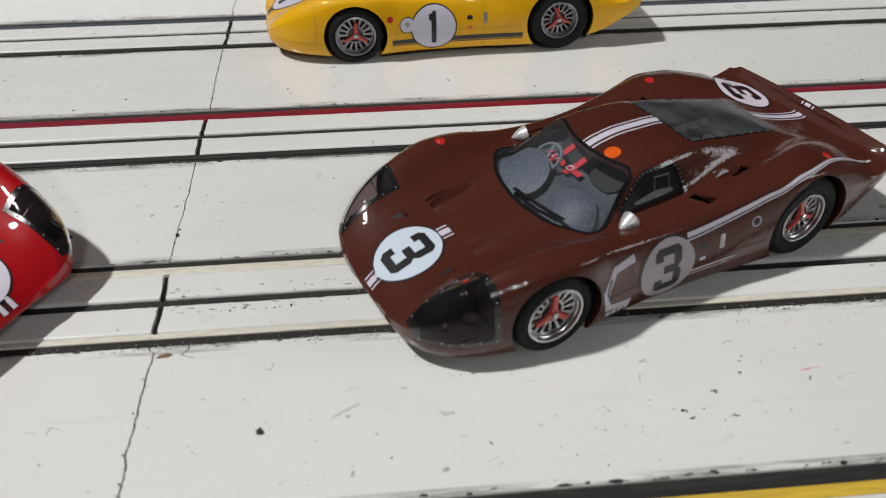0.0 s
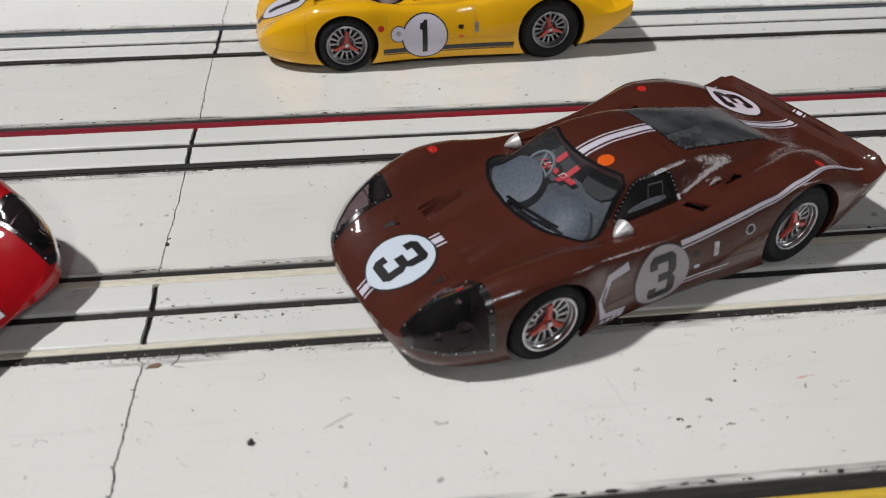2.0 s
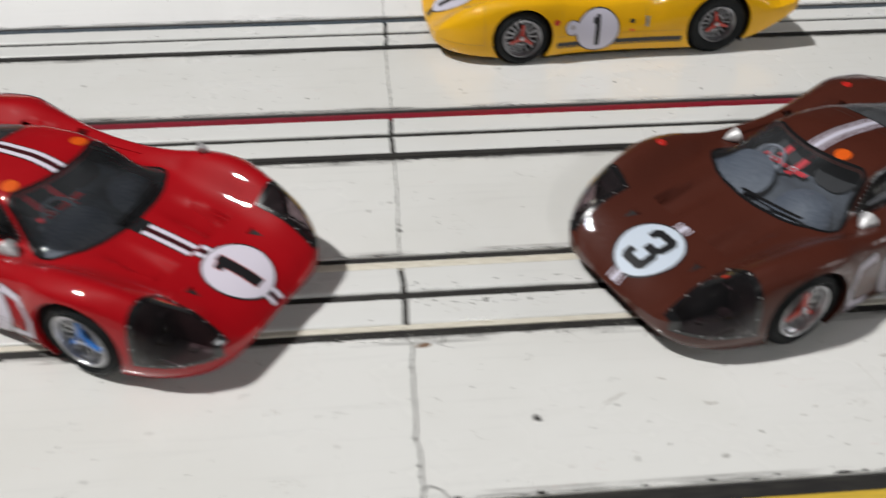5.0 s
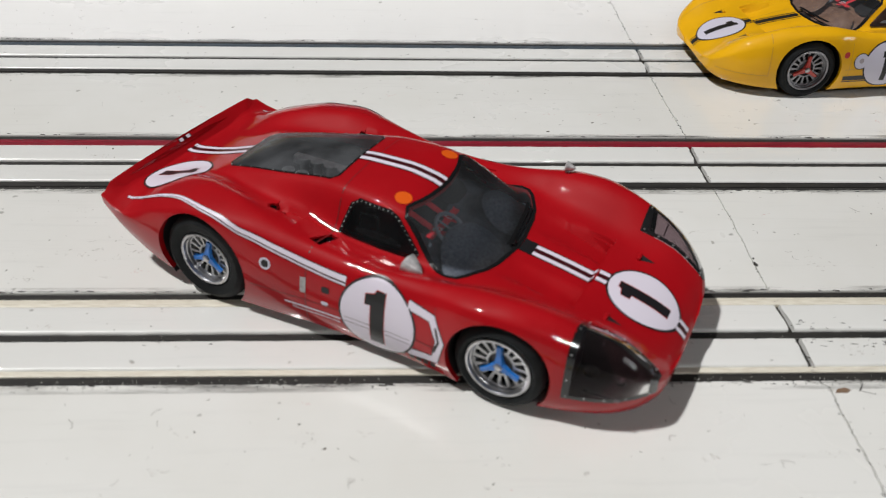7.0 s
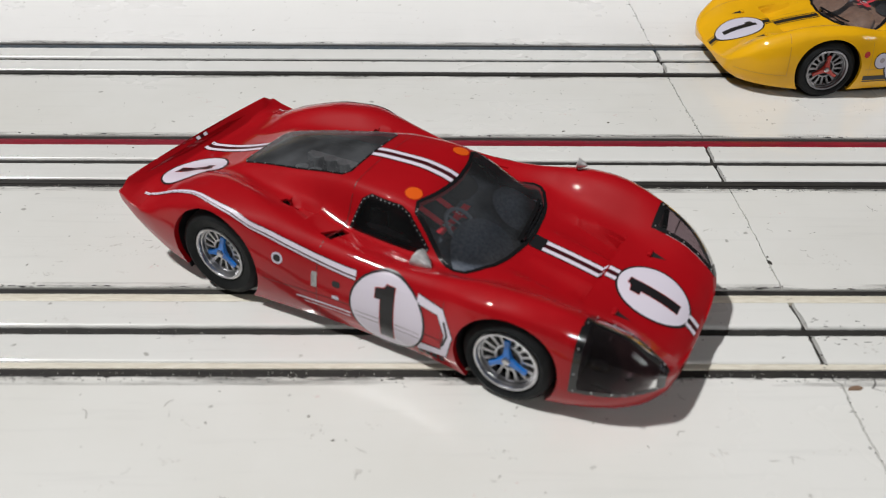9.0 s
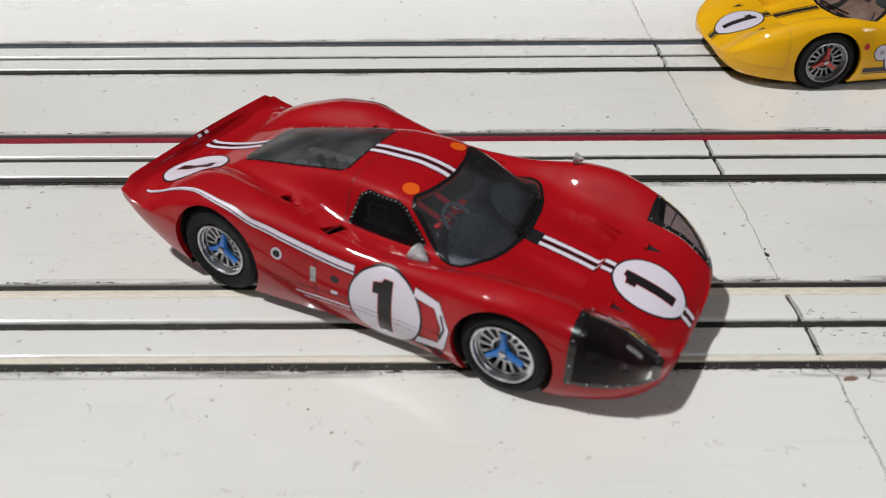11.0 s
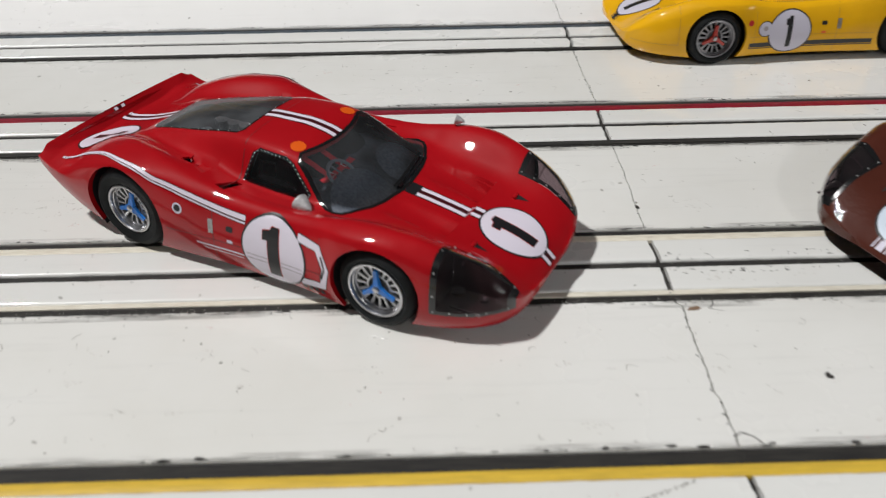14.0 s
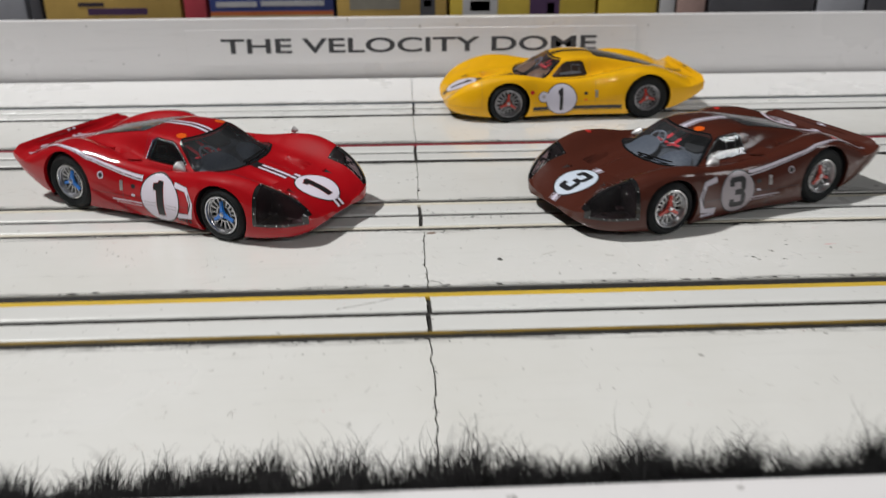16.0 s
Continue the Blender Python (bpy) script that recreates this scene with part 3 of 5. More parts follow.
def wheel(parent, cx, side, radius, width, outer, spinner, spinner_name, metal):
    """Tyre, deep rim with its lip, slotted disc, three-winged spinner and hub nut, facing out."""
    hub = new("wheel")
    hub.parent = parent
    s = side
    def y(v):
        return s * (outer - v)
    at = (cx, 0, radius)
    bm = bmesh.new()
    r, rim = radius, radius * (0.725 if cx < 10 else 0.625)
    lathe(bm, [(rim - 0.05, y(0.7)), (rim + 0.15, y(0.3)), (rim + 0.6, y(0.0)), (r - 1.7, y(-0.35)), (r - 0.8, y(0.1)), (r - 0.2, y(0.9)), (r, y(1.9)), (r, y(width - 1.4)), (r - 0.8, y(width - 0.3)), (rim, y(width)), (rim - 0.3, y(width - 1)), (rim - 0.3, y(1.2))], 56, "y", at, True)
    part("tyre", bm, M_TYRE, hub, "black rubber slick tyre", 35)
    bm = bmesh.new()
    lathe(bm, [(rim, y(0.6)), (rim - 0.1, y(0.1)), (rim - 0.35, y(-0.05)), (rim - 0.75, y(0.05)), (rim - 0.85, y(0.3)), (rim - 0.9, y(0.9)), (rim - 1.1, y(1.1)), (rim - 1.2, y(1.95)), (rim - 1.5, y(2.0)), (rim - 1.5, y(3.3)), (rim, y(3.3))], 48, "y", at, True)
    part("rim", bm, metal, hub, "bright metal wheel rim", 30)
    bm = bmesh.new()
    lathe(bm, [(rim - 1.6, y(4.0)), (rim - 1.6, y(4.5))], 32, "y", at)
    part("brake_disc", bm, M_DARK, hub)
    core = rim * 0.44
    bm = slotted_disc(at, y, core - 0.55, core, rim - 1.5, rim - 1.15, 16, 1.9, 0.6)
    part("slotted_disc", bm, metal if metal is M_DIM else M_SPOKE, hub, "bare metal wheel disc with dark slots", 30)
    bm = bmesh.new()
    lathe(bm, [(core - 0.6, y(3.3)), (core - 0.7, y(2.6)), (1.3, y(2.2)), (1.3, y(1.5))], 20, "y", at)
    part("hub", bm, M_HUB, hub, "dull grey wheel hub", 40)
    bm = bmesh.new()
    reach = rim * 0.66
    for i in range(3):
        a = math.radians(90 + 120 * i + (12 if cx > 10 else -4))
        c, d = math.cos(a), math.sin(a)
        outline = [(0.3, -1.35), (1.5, -0.95), (reach * 0.62, -0.62), (reach - 0.3, -0.72), (reach, -0.35), (reach, 0.35), (reach - 0.3, 0.72), (reach * 0.62, 0.62), (1.5, 0.95), (0.3, 1.35)]
        low = [bm.verts.new((Vector(at) + Vector((p * c - q * d, y(1.5 + 0.02 * p), p * d + q * c))) * MM) for p, q in outline]
        top = [bm.verts.new((Vector(at) + Vector((p * c - 0.72 * q * d, y(0.7 + 0.06 * p), p * d + 0.72 * q * c))) * MM) for p, q in outline]
        bm.faces.new(low), bm.faces.new(top)
        m = len(outline)
        for k in range(m):
            bm.faces.new((low[k], low[(k + 1) % m], top[(k + 1) % m], top[k]))
    bmesh.ops.recalc_face_normals(bm, faces=bm.faces)
    part("spinner", bm, spinner, hub, spinner_name)
    bm = bmesh.new()
    lathe(bm, [(0.95, y(1.4)), (0.95, y(0.35)), (0.6, y(0.1))], 6, "y", at)
    part("hub_nut", bm, M_CHROME, hub)
    return hub


# ---- decals ----
def roundel(parent, put_at, cx, cy, r, digit, ux, uy, vx, vy, paper, name, ry=None, size=0.72, ink=None):
    part(name + "_edge", drape([circle(cx, cy, r + 0.5, 48, (ry or r) + 0.5)], put_at(0.08), 0.7), M_BLACK, parent)
    if paper is M_WHITE:
        part("number_edge", drape([grown(placed(DIGITS[digit], cx, cy, size * r / 4, ux, uy, vx, vy), 0.16)], put_at(0.155), 0.7), M_REDDOT, parent)
    disc = part(name, drape([circle(cx, cy, r, 48, ry)], put_at(0.13), 0.7), paper, parent, "white racing number disc")
    part("number", drape([placed(DIGITS[digit], cx, cy, size * r / 4, ux, uy, vx, vy)], put_at(0.18), 0.7), ink or M_BLACK, disc, "black racing number " + digit)


def rivets(parent, points, r=0.16):
    bm = bmesh.new()
    for p in points:
        bmesh.ops.create_icosphere(bm, subdivisions=1, radius=r * MM, matrix=Matrix.Translation(Vector(p) * MM))
    part("rivets", bm, M_SILVER, parent, "tiny silver rivets")


def along(poly, gap):
    """Points at even steps round a polygon."""
    out, left = [], 0.0
    for (ax, ay), (bx, by) in zip(poly, poly[1:] + poly[:1]):
        d = math.hypot(bx - ax, by - ay)
        while left < d:
            out.append((ax + (bx - ax) * left / d, ay + (by - ay) * left / d))
            left += gap
        left -= d
    return out


def slot_car(name, m, label, paint, body_mesh, digit, spinner, spinner_name, livery):
    car = tagged(new(name), label, "slot car", "slot cars on the track")
    car.matrix_world = m
    me = body_mesh.copy()
    me.materials.clear()
    me.materials.append(paint)
    body = new("body", me)
    body.parent = car
    for cx, r, w in ((0, 10.2, 8.5), (75, 11.3, 10.5)):
        for side in (1, -1):
            wheel(car, cx, side, r, w, 31.3, spinner, spinner_name, M_DIM if livery == "yellow" else M_CHROME)
    # chassis pan and the inside of the cabin
    bm = box_bm(-24, 96, -17.4, 17.4, 2.2, 4.0, bev=0.5)
    add_box(bm, 13.5, 60.5, -28.5, 28.5, 2.4, 4.0, bev=0.4)
    part("chassis", bm, M_DARK, car, "black plastic chassis pan", 30)
    for cx, r in ((0, 10.2), (75, 11.3)):
        bm = bmesh.new()
        lathe(bm, [(1.1, -24), (1.1, 24)], 12, "y", (cx, 0, r))
        part("axle", bm, M_SILVER, car)
    bm = box_bm(-23, -17, -0.9, 0.9, -4.2, 2.4, bev=0.3)
    part("guide_blade", bm, M_DARK, car, "black guide blade in the slot")
    for cx, cz, r in ((0, 10.2, 11.6), (75, 11.3, 12.9)):
        for side in (1, -1):
            bm = bmesh.new()
            arc = [(cx + r * math.cos(math.radians(a)), cz + r * math.sin(math.radians(a))) for a in range(-36, 217, 9)]
            rims = [[bm.verts.new(Vector((a, side * min(yy, side_y(a, c) - 0.35), min(c, top_z(a, min(yy, 28)) - 1.2))) * MM) for a, c in arc] for yy in (31.6, 29.0, 26.0, 20.0)]
            for one, two in zip(rims, rims[1:]):
                for k in range(len(arc) - 1):
                    bm.faces.new((one[k], one[k + 1], two[k + 1], two[k]))
            bm.faces.new(rims[-1])
            part("wheel_well", bm, M_DARK, car, "dark wheel arch liner", 50)
    inside = M_TAN if livery == "yellow" else M_GREY
    tub = part("cockpit_tub", drape([grown(SCREEN, 0.8)], lambda x, y: (x, y, min(top_z(x, y) - 4.6, 20.6 + 0.45 * max(x - 26, 0))), 1.5), inside, car, "moulded grey cockpit tray", 60)
    part("cockpit_floor", box_bm(24, 50, -17.6, 17.6, 16.6, 17.6, bev=0.3), M_DARK, tub)
    hump = lambda cx, cy, rx, ry, h: (lambda x, y: (x, y, top_z(x, y) - 0.8 - h * (((x - cx) / rx) ** 2 + ((y - cy) / ry) ** 2)))
    bm = drape([circle(15.8, 10.2, 6.6, 40, 9.4)], hump(15.8, 10.2, 6.6, 9.4, 1.2), 1.0)
    drape([circle(16.2, -10.4, 6.4, 40, 7.6)], hump(16.2, -10.4, 6.4, 7.6, 2.4), 1.0, bm)
    part("dashboard", bm, M_TAN if livery == "yellow" else M_DASH, tub, "speckled grey dashboard hood", 60)
    for yy in (7, -7):
        part("seat", drape([smooth_poly([(27, yy - 5.6), (40, yy - 5.0), (40, yy + 5.0), (27, yy + 5.6)], 2)], lambda x, y: (x, y, min(top_z(x, y) - 3.9, 21.4 + 0.45 * max(x - 26, 0))), 1.2), M_DARK, tub, "black bucket seat", 60)
    low = lambda d: (lambda x, y: (x, y, top_z(x, y) - d))
    lap = lambda d: (lambda x, y: (x, y, min(21.8 + 0.45 * max(x - 26, 0) + d, top_z(x, y) - 1.6)))
    bm = drape(ribbon([(x, 2.2) for x in np.linspace(23.6, 34, 9).tolist()], 1.8), lap(0))
    drape(ribbon([(x, 8.4) for x in np.linspace(23.6, 34, 9).tolist()], 1.8), lap(0), 1.2, bm)
    drape(ribbon([(25.6 + 0.05 * abs(y - 5), y) for y in np.linspace(-1.8, 12, 9).tolist()], 1.7), lap(0.25), 1.2, bm)
    part("seat_belts", bm, M_BELT, tub, "red seat belts")
    for yy in (2.2, 8.4):
        part("buckle", drape(ring([(25.0, yy - 0.7), (26.3, yy - 0.7), (26.3, yy + 0.7), (25.0, yy + 0.7)], 0.35), lap(0.6)), M_PALE, tub, "pale belt buckle")
    bm = bmesh.new()
    prof = [(4.1 + 0.5 * math.cos(a), 0.45 * math.sin(a)) for a in (0, 1.05, 2.1, 3.14, 4.19, 5.24)]
    lathe(bm, prof, 28, "z", (0, 0, 0), True)
    for a in (0.3, 2.4, 4.5):
        c, d = math.cos(a), math.sin(a)
        q = [bm.verts.new(Vector((p * c - w * d, p * d + w * c, 0.1)) * MM) for p, w in ((0, -0.35), (4.1, -0.3), (4.1, 0.3), (0, 0.35))]
        bm.faces.new(q)
    bmesh.ops.transform(bm, matrix=pose(0.0226, 0.0080, 0.0232, 0, -40, 0), verts=bm.verts)
    part("steering_wheel", bm, M_WHEELG, tub, "grey steering wheel", 40)
    for side in (1, -1):
        bm = bmesh.new()
        drape(ring([(36.2, 23.9), (40.6, 23.6), (40.8, 26.5), (36.6, 26.8)], 0.4), on_cabin(side, -0.3), 1.2, bm)
        drape([smooth_poly([(29.6, 22.0), (41.8, 22.4), (41.6, 23.5), (36.0, 23.9), (30.0, 22.8)], 2)], on_cabin(side, -0.4), 1.2, bm)
        part("door_trim", bm, M_PALE, tub, "silver grey door trim", 40)
        part("door_card", drape([grown(SIDEWIN, 0.8)], on_cabin(side, -2.4)), M_CARDS[livery], tub)
    # engine under the rear window
    engine = part("engine_bay", box_bm(49, 98, -17, 17, 17.0, 19.0, bev=0.4), M_DARK, car, "dark moulded engine bay")
    bm = bmesh.new()
    for k in range(4):
        for yy in (-3.4, 3.4):
            lathe(bm, [(1.2, 19), (1.2, 22.2), (1.7, 23.0), (1.1, 23.0)], 14, "z", (58 + 4.0 * k, yy, 0))
    add_box(bm, 55, 75, -7.5, -5.2, 19, 21.5, bev=0.5)
    add_box(bm, 55, 75, 5.2, 7.5, 19, 21.5, bev=0.5)
    part("engine", bm, M_SILVER, engine, "grey engine with intake trumpets", 40)
    # windows
    screen = part("windscreen", drape([grown(SCREEN, 0.5)], on_top(0.06)), M_GLASS, car, "clear windscreen with a black edge", 60)
    part("screen_edge", drape(ring(SCREEN, 0.85), on_top(0.12)), M_TRIM, screen, "black windscreen edging")
    bm = bmesh.new()
    for (x0, y0), (x1, y1), wide, up in (((10.4, 3.6), (13.0, -14.0), 0.85, 0.75), ((10.0, 1.6), (11.6, -13.2), 0.45, 0.5)):
        drape(ribbon([(x0 + (x1 - x0) * k / 8 - 0.35 * math.sin(math.pi * k / 8), y0 + (y1 - y0) * k / 8) for k in range(9)], wide), on_top(up), 1.2, bm)
    add_box(bm, 9.3, 10.3, 0.8, 2.4, top_z(9.8, 1.6) - 0.2, top_z(9.8, 1.6) + 0.7, bev=0.15)
    part("wiper", bm, M_TRIM, screen, "black wiper blades")
    for side in (1, -1):
        pane = part("side_window", drape([grown(SIDEWIN, 0.3)], on_cabin(side, 0.06)), M_PANE, car, "", 60)
        part("window_edge", drape(ring(SIDEWIN, 0.8), on_cabin(side, 0.12)), paint if livery == "yellow" else M_TRIM, pane, "riveted black window edging")
        if livery != "yellow":
            rivets(pane, [on_cabin(side, 0.16)(*p) for p in along(grown(SIDEWIN, 0.4), 1.15)], 0.17)
    pane = part("rear_window", drape([grown(REARWIN, 0.3)], on_top(0.06)), M_VEILED, car, "clear rear window over the engine, dust and grey reflection painted in", 60)
    part("window_edge", drape(ring(REARWIN, 0.5), on_top(0.11)), M_TRIM, pane, "black rear window edging")
    rivets(pane, [on_top(0.16)(*p) for p in along(grown(REARWIN, 0.25), 3.6)], 0.14)
    # headlamps
    for side in (1, -1):
        if livery != "yellow":
            lamp = new("headlamp")
            lamp.parent = car
            well_paint = M_WELL[livery]
            bm = bmesh.new()
            rows = []
            for x in np.linspace(-29.9, LAMP_BACK - 0.1, 18).tolist():
                y, z = lamp_span(x)
                w = y[-1] - 0.12
                low = LAMP_SILL + 0.15
                ring_pts = [(y[0] + 0.05, z[0] - 0.4), (y[0] + 0.6, max(low + 0.3, z[0] - 3.2)), (y[0] + 1.6, low + 0.6), ((y[0] + w) / 2, low + 0.15), (max(w, y[0] + 0.3), low)]
                rows.append([bm.verts.new(Vector((x, side * a, b)) * MM) for a, b in ring_pts])
            for one, two in zip(rows, rows[1:]):
                for k in range(4):
                    bm.faces.new((one[k], one[k + 1], two[k + 1], two[k]))
            y, z = lamp_span(LAMP_BACK - 0.3)
            back = [bm.verts.new(Vector((LAMP_BACK - 0.25, side * (a * 0.985), b - 0.35)) * MM) for a, b in zip(y[::6], z[::6])]
            bm.faces.new(back + [bm.verts.new(Vector((LAMP_BACK - 0.25, side * (y[0] + 0.3), LAMP_SILL)) * MM)])
            part("lamp_well", bm, well_paint, lamp, "dark headlamp well", 50)
            for cx, cy, cz, r in ((-17.4, 23.4, 12.0, 1.6), (-23.0, 21.6, 10.2, 1.0)):
                bm = bmesh.new()
                lathe(bm, [(r, 0), (r * 0.98, 0.6), (r * 0.7, 0.5), (r * 0.3, 0.2)], 20, "z", (cx, side * cy, cz - 1.4))
                part("bulb", bm, M_BOWL, lamp, "dull pinkish lamp bowl", 50)
            part("reflector", box_bm(-24.5, -17, *sorted((side * 26.6, side * 27.0)), LAMP_SILL + 0.3, LAMP_SILL + 1.0, bev=0.15), M_BOWL, lamp, "pale reflector strip")
            part("divider", lamp_cover(side, -19.3, -19.0, 1.4, -7.0, -0.35), M_BOWL, lamp, "fine moulded line under the cover")
            part("cover", lamp_cover(side, -30.0, LAMP_BACK, 0, 0, 0.05), M_SMOKE, lamp, "smoked clear headlamp cover", 60)
            bm = lamp_cover(side, -30.2, LAMP_BACK + 0.2, 0, -1.0, 0.1)
            lamp_cover(side, -29.8, LAMP_BACK + 0.2, -1.0, 0, 0.1, bm)
            lamp_cover(side, LAMP_BACK - 1.3, LAMP_BACK + 0.2, 0.9, 0.9, 0.1, bm)
            lamp_cover(side, -30.2, -28.9, 0, 0, 0.1, bm)
            part("cover_edge", bm, M_TRIM, lamp, "black riveted cover edging", 40)
            spots = []
            for x in np.linspace(-29.0, LAMP_BACK - 0.7, 5).tolist():
                y, z = lamp_span(x)
                s = np.r_[0, np.cumsum(np.hypot(np.diff(y), np.diff(z)))]
                spots += [(x, side * np.interp(d, s, y), np.interp(d, s, z) + 0.15) for d in (0.5, s[-1] - 0.5)]
            y, z = lamp_span(LAMP_BACK - 0.5)
            s = np.r_[0, np.cumsum(np.hypot(np.diff(y), np.diff(z)))]
            spots += [(LAMP_BACK - 0.5, side * np.interp(s[-1] * k, s, y), np.interp(s[-1] * k, s, z) + 0.12) for k in (0.3, 0.55, 0.8)]
            rivets(lamp, spots, 0.26)
            if livery == "brown" and side < 0:
                part("lamp_dot", lamp_cover(side, -18.0, -16.8, 2.6, -3.8, 0.1), M_REDDOT, lamp, "small red dot on the cover")
        else:
            bm = lamp_cover(side, -30.0, LAMP_BACK, 0, -0.3, 0.05)
            lamp_cover(side, -29.6, LAMP_BACK, -0.3, 0, 0.05, bm)
            lamp_cover(side, LAMP_BACK - 0.3, LAMP_BACK, 0.3, 0.3, 0.05, bm)
            part("headlamp_line", bm, M_SEAM["yellow"], car, "headlamp outline moulded in the yellow body")
        # hood nostril, door scoop lining, mirror
        # A flat dark triangle paints the shade of the nostril's recess.
        part("nostril", drape([[(-19.6, side * 12.4), (-16.2, side * 11.2), (-15.8, side * 13.2)]], on_top(0.06)), M_DARK, car, "flat dark triangle for the shaded recess of a hood nostril")
        bm = bmesh.new()
        add_box(bm, -16.4, -15.4, side * 12.2 - 1.2, side * 12.2 + 1.2, top_z(-16, 12.2) - 0.5, top_z(-16, 12.2) + 0.6, bev=0.3)
        part("nostril_lip", bm, paint, car, "", 40)
        part("scoop_well", box_bm(44.0, 49.0, side * 23.0 - 3.2, side * 23.0 + 3.2, 17.0, 17.8, bev=0.2), M_DARK, car, "dark door air scoop")
        mx, my, mz = (24.5, 22.6, 20.9) if (livery == "brown" or side > 0) else (8.0, 27.5, 24.6)
        if livery != "yellow":
            bm = bmesh.new()
            k = 0.62 if livery == "red" and side < 0 else 1.0
            lathe(bm, [(0.25, -2.9), (0.9, -2.2), (1.7, -0.7), (2.3, 0.8), (2.4, 1.2), (2.0, 1.35)], 18, "z", (0, 0, 0))
            bmesh.ops.transform(bm, matrix=Matrix.LocRotScale(Vector((mx, side * my, mz + 1.0)) * MM, Euler((0, radians(78), radians(-14 * side))), Vector((k * 0.9, k, k))), verts=bm.verts)
            add_box(bm, mx - 0.4, mx + 0.5, side * my - 0.4, side * my + 0.4, top_z(mx, my) - 0.5, mz, bev=0.1)
            part("mirror", bm, M_MIRROR, car, "silver door mirror", 50)
    # moulded panel lines
    bm = bmesh.new()
    for side in (1, -1):
        for xx in (46.5,):
            drape(ribbon([(xx, side * k) for k in np.linspace(13, 31, 16).tolist()], 0.3), on_top(0.03), 1.2, bm)
            drape(ribbon([(xx, z) for z in np.linspace(4, 19, 12).tolist()], 0.32), on_side(side, 0.03), 1.2, bm)
        drape(ribbon([(14.5, z) for z in np.linspace(4.5, 20, 12).tolist()], 0.2), on_side(side, 0.03), 1.2, bm)
        drape(ribbon([(x, 10.6) for x in np.linspace(13, 61, 30).tolist()], 0.25), on_side(side, 0.035), 1.2, bm)
    drape(ribbon([(46.5, k) for k in np.linspace(-13, 13, 16).tolist()], 0.2), on_top(0.03), 1.2, bm)
    part("panel_seam", bm, M_SEAM[livery], car, "fine panel joints")
    dress(car, livery, digit)
    return car


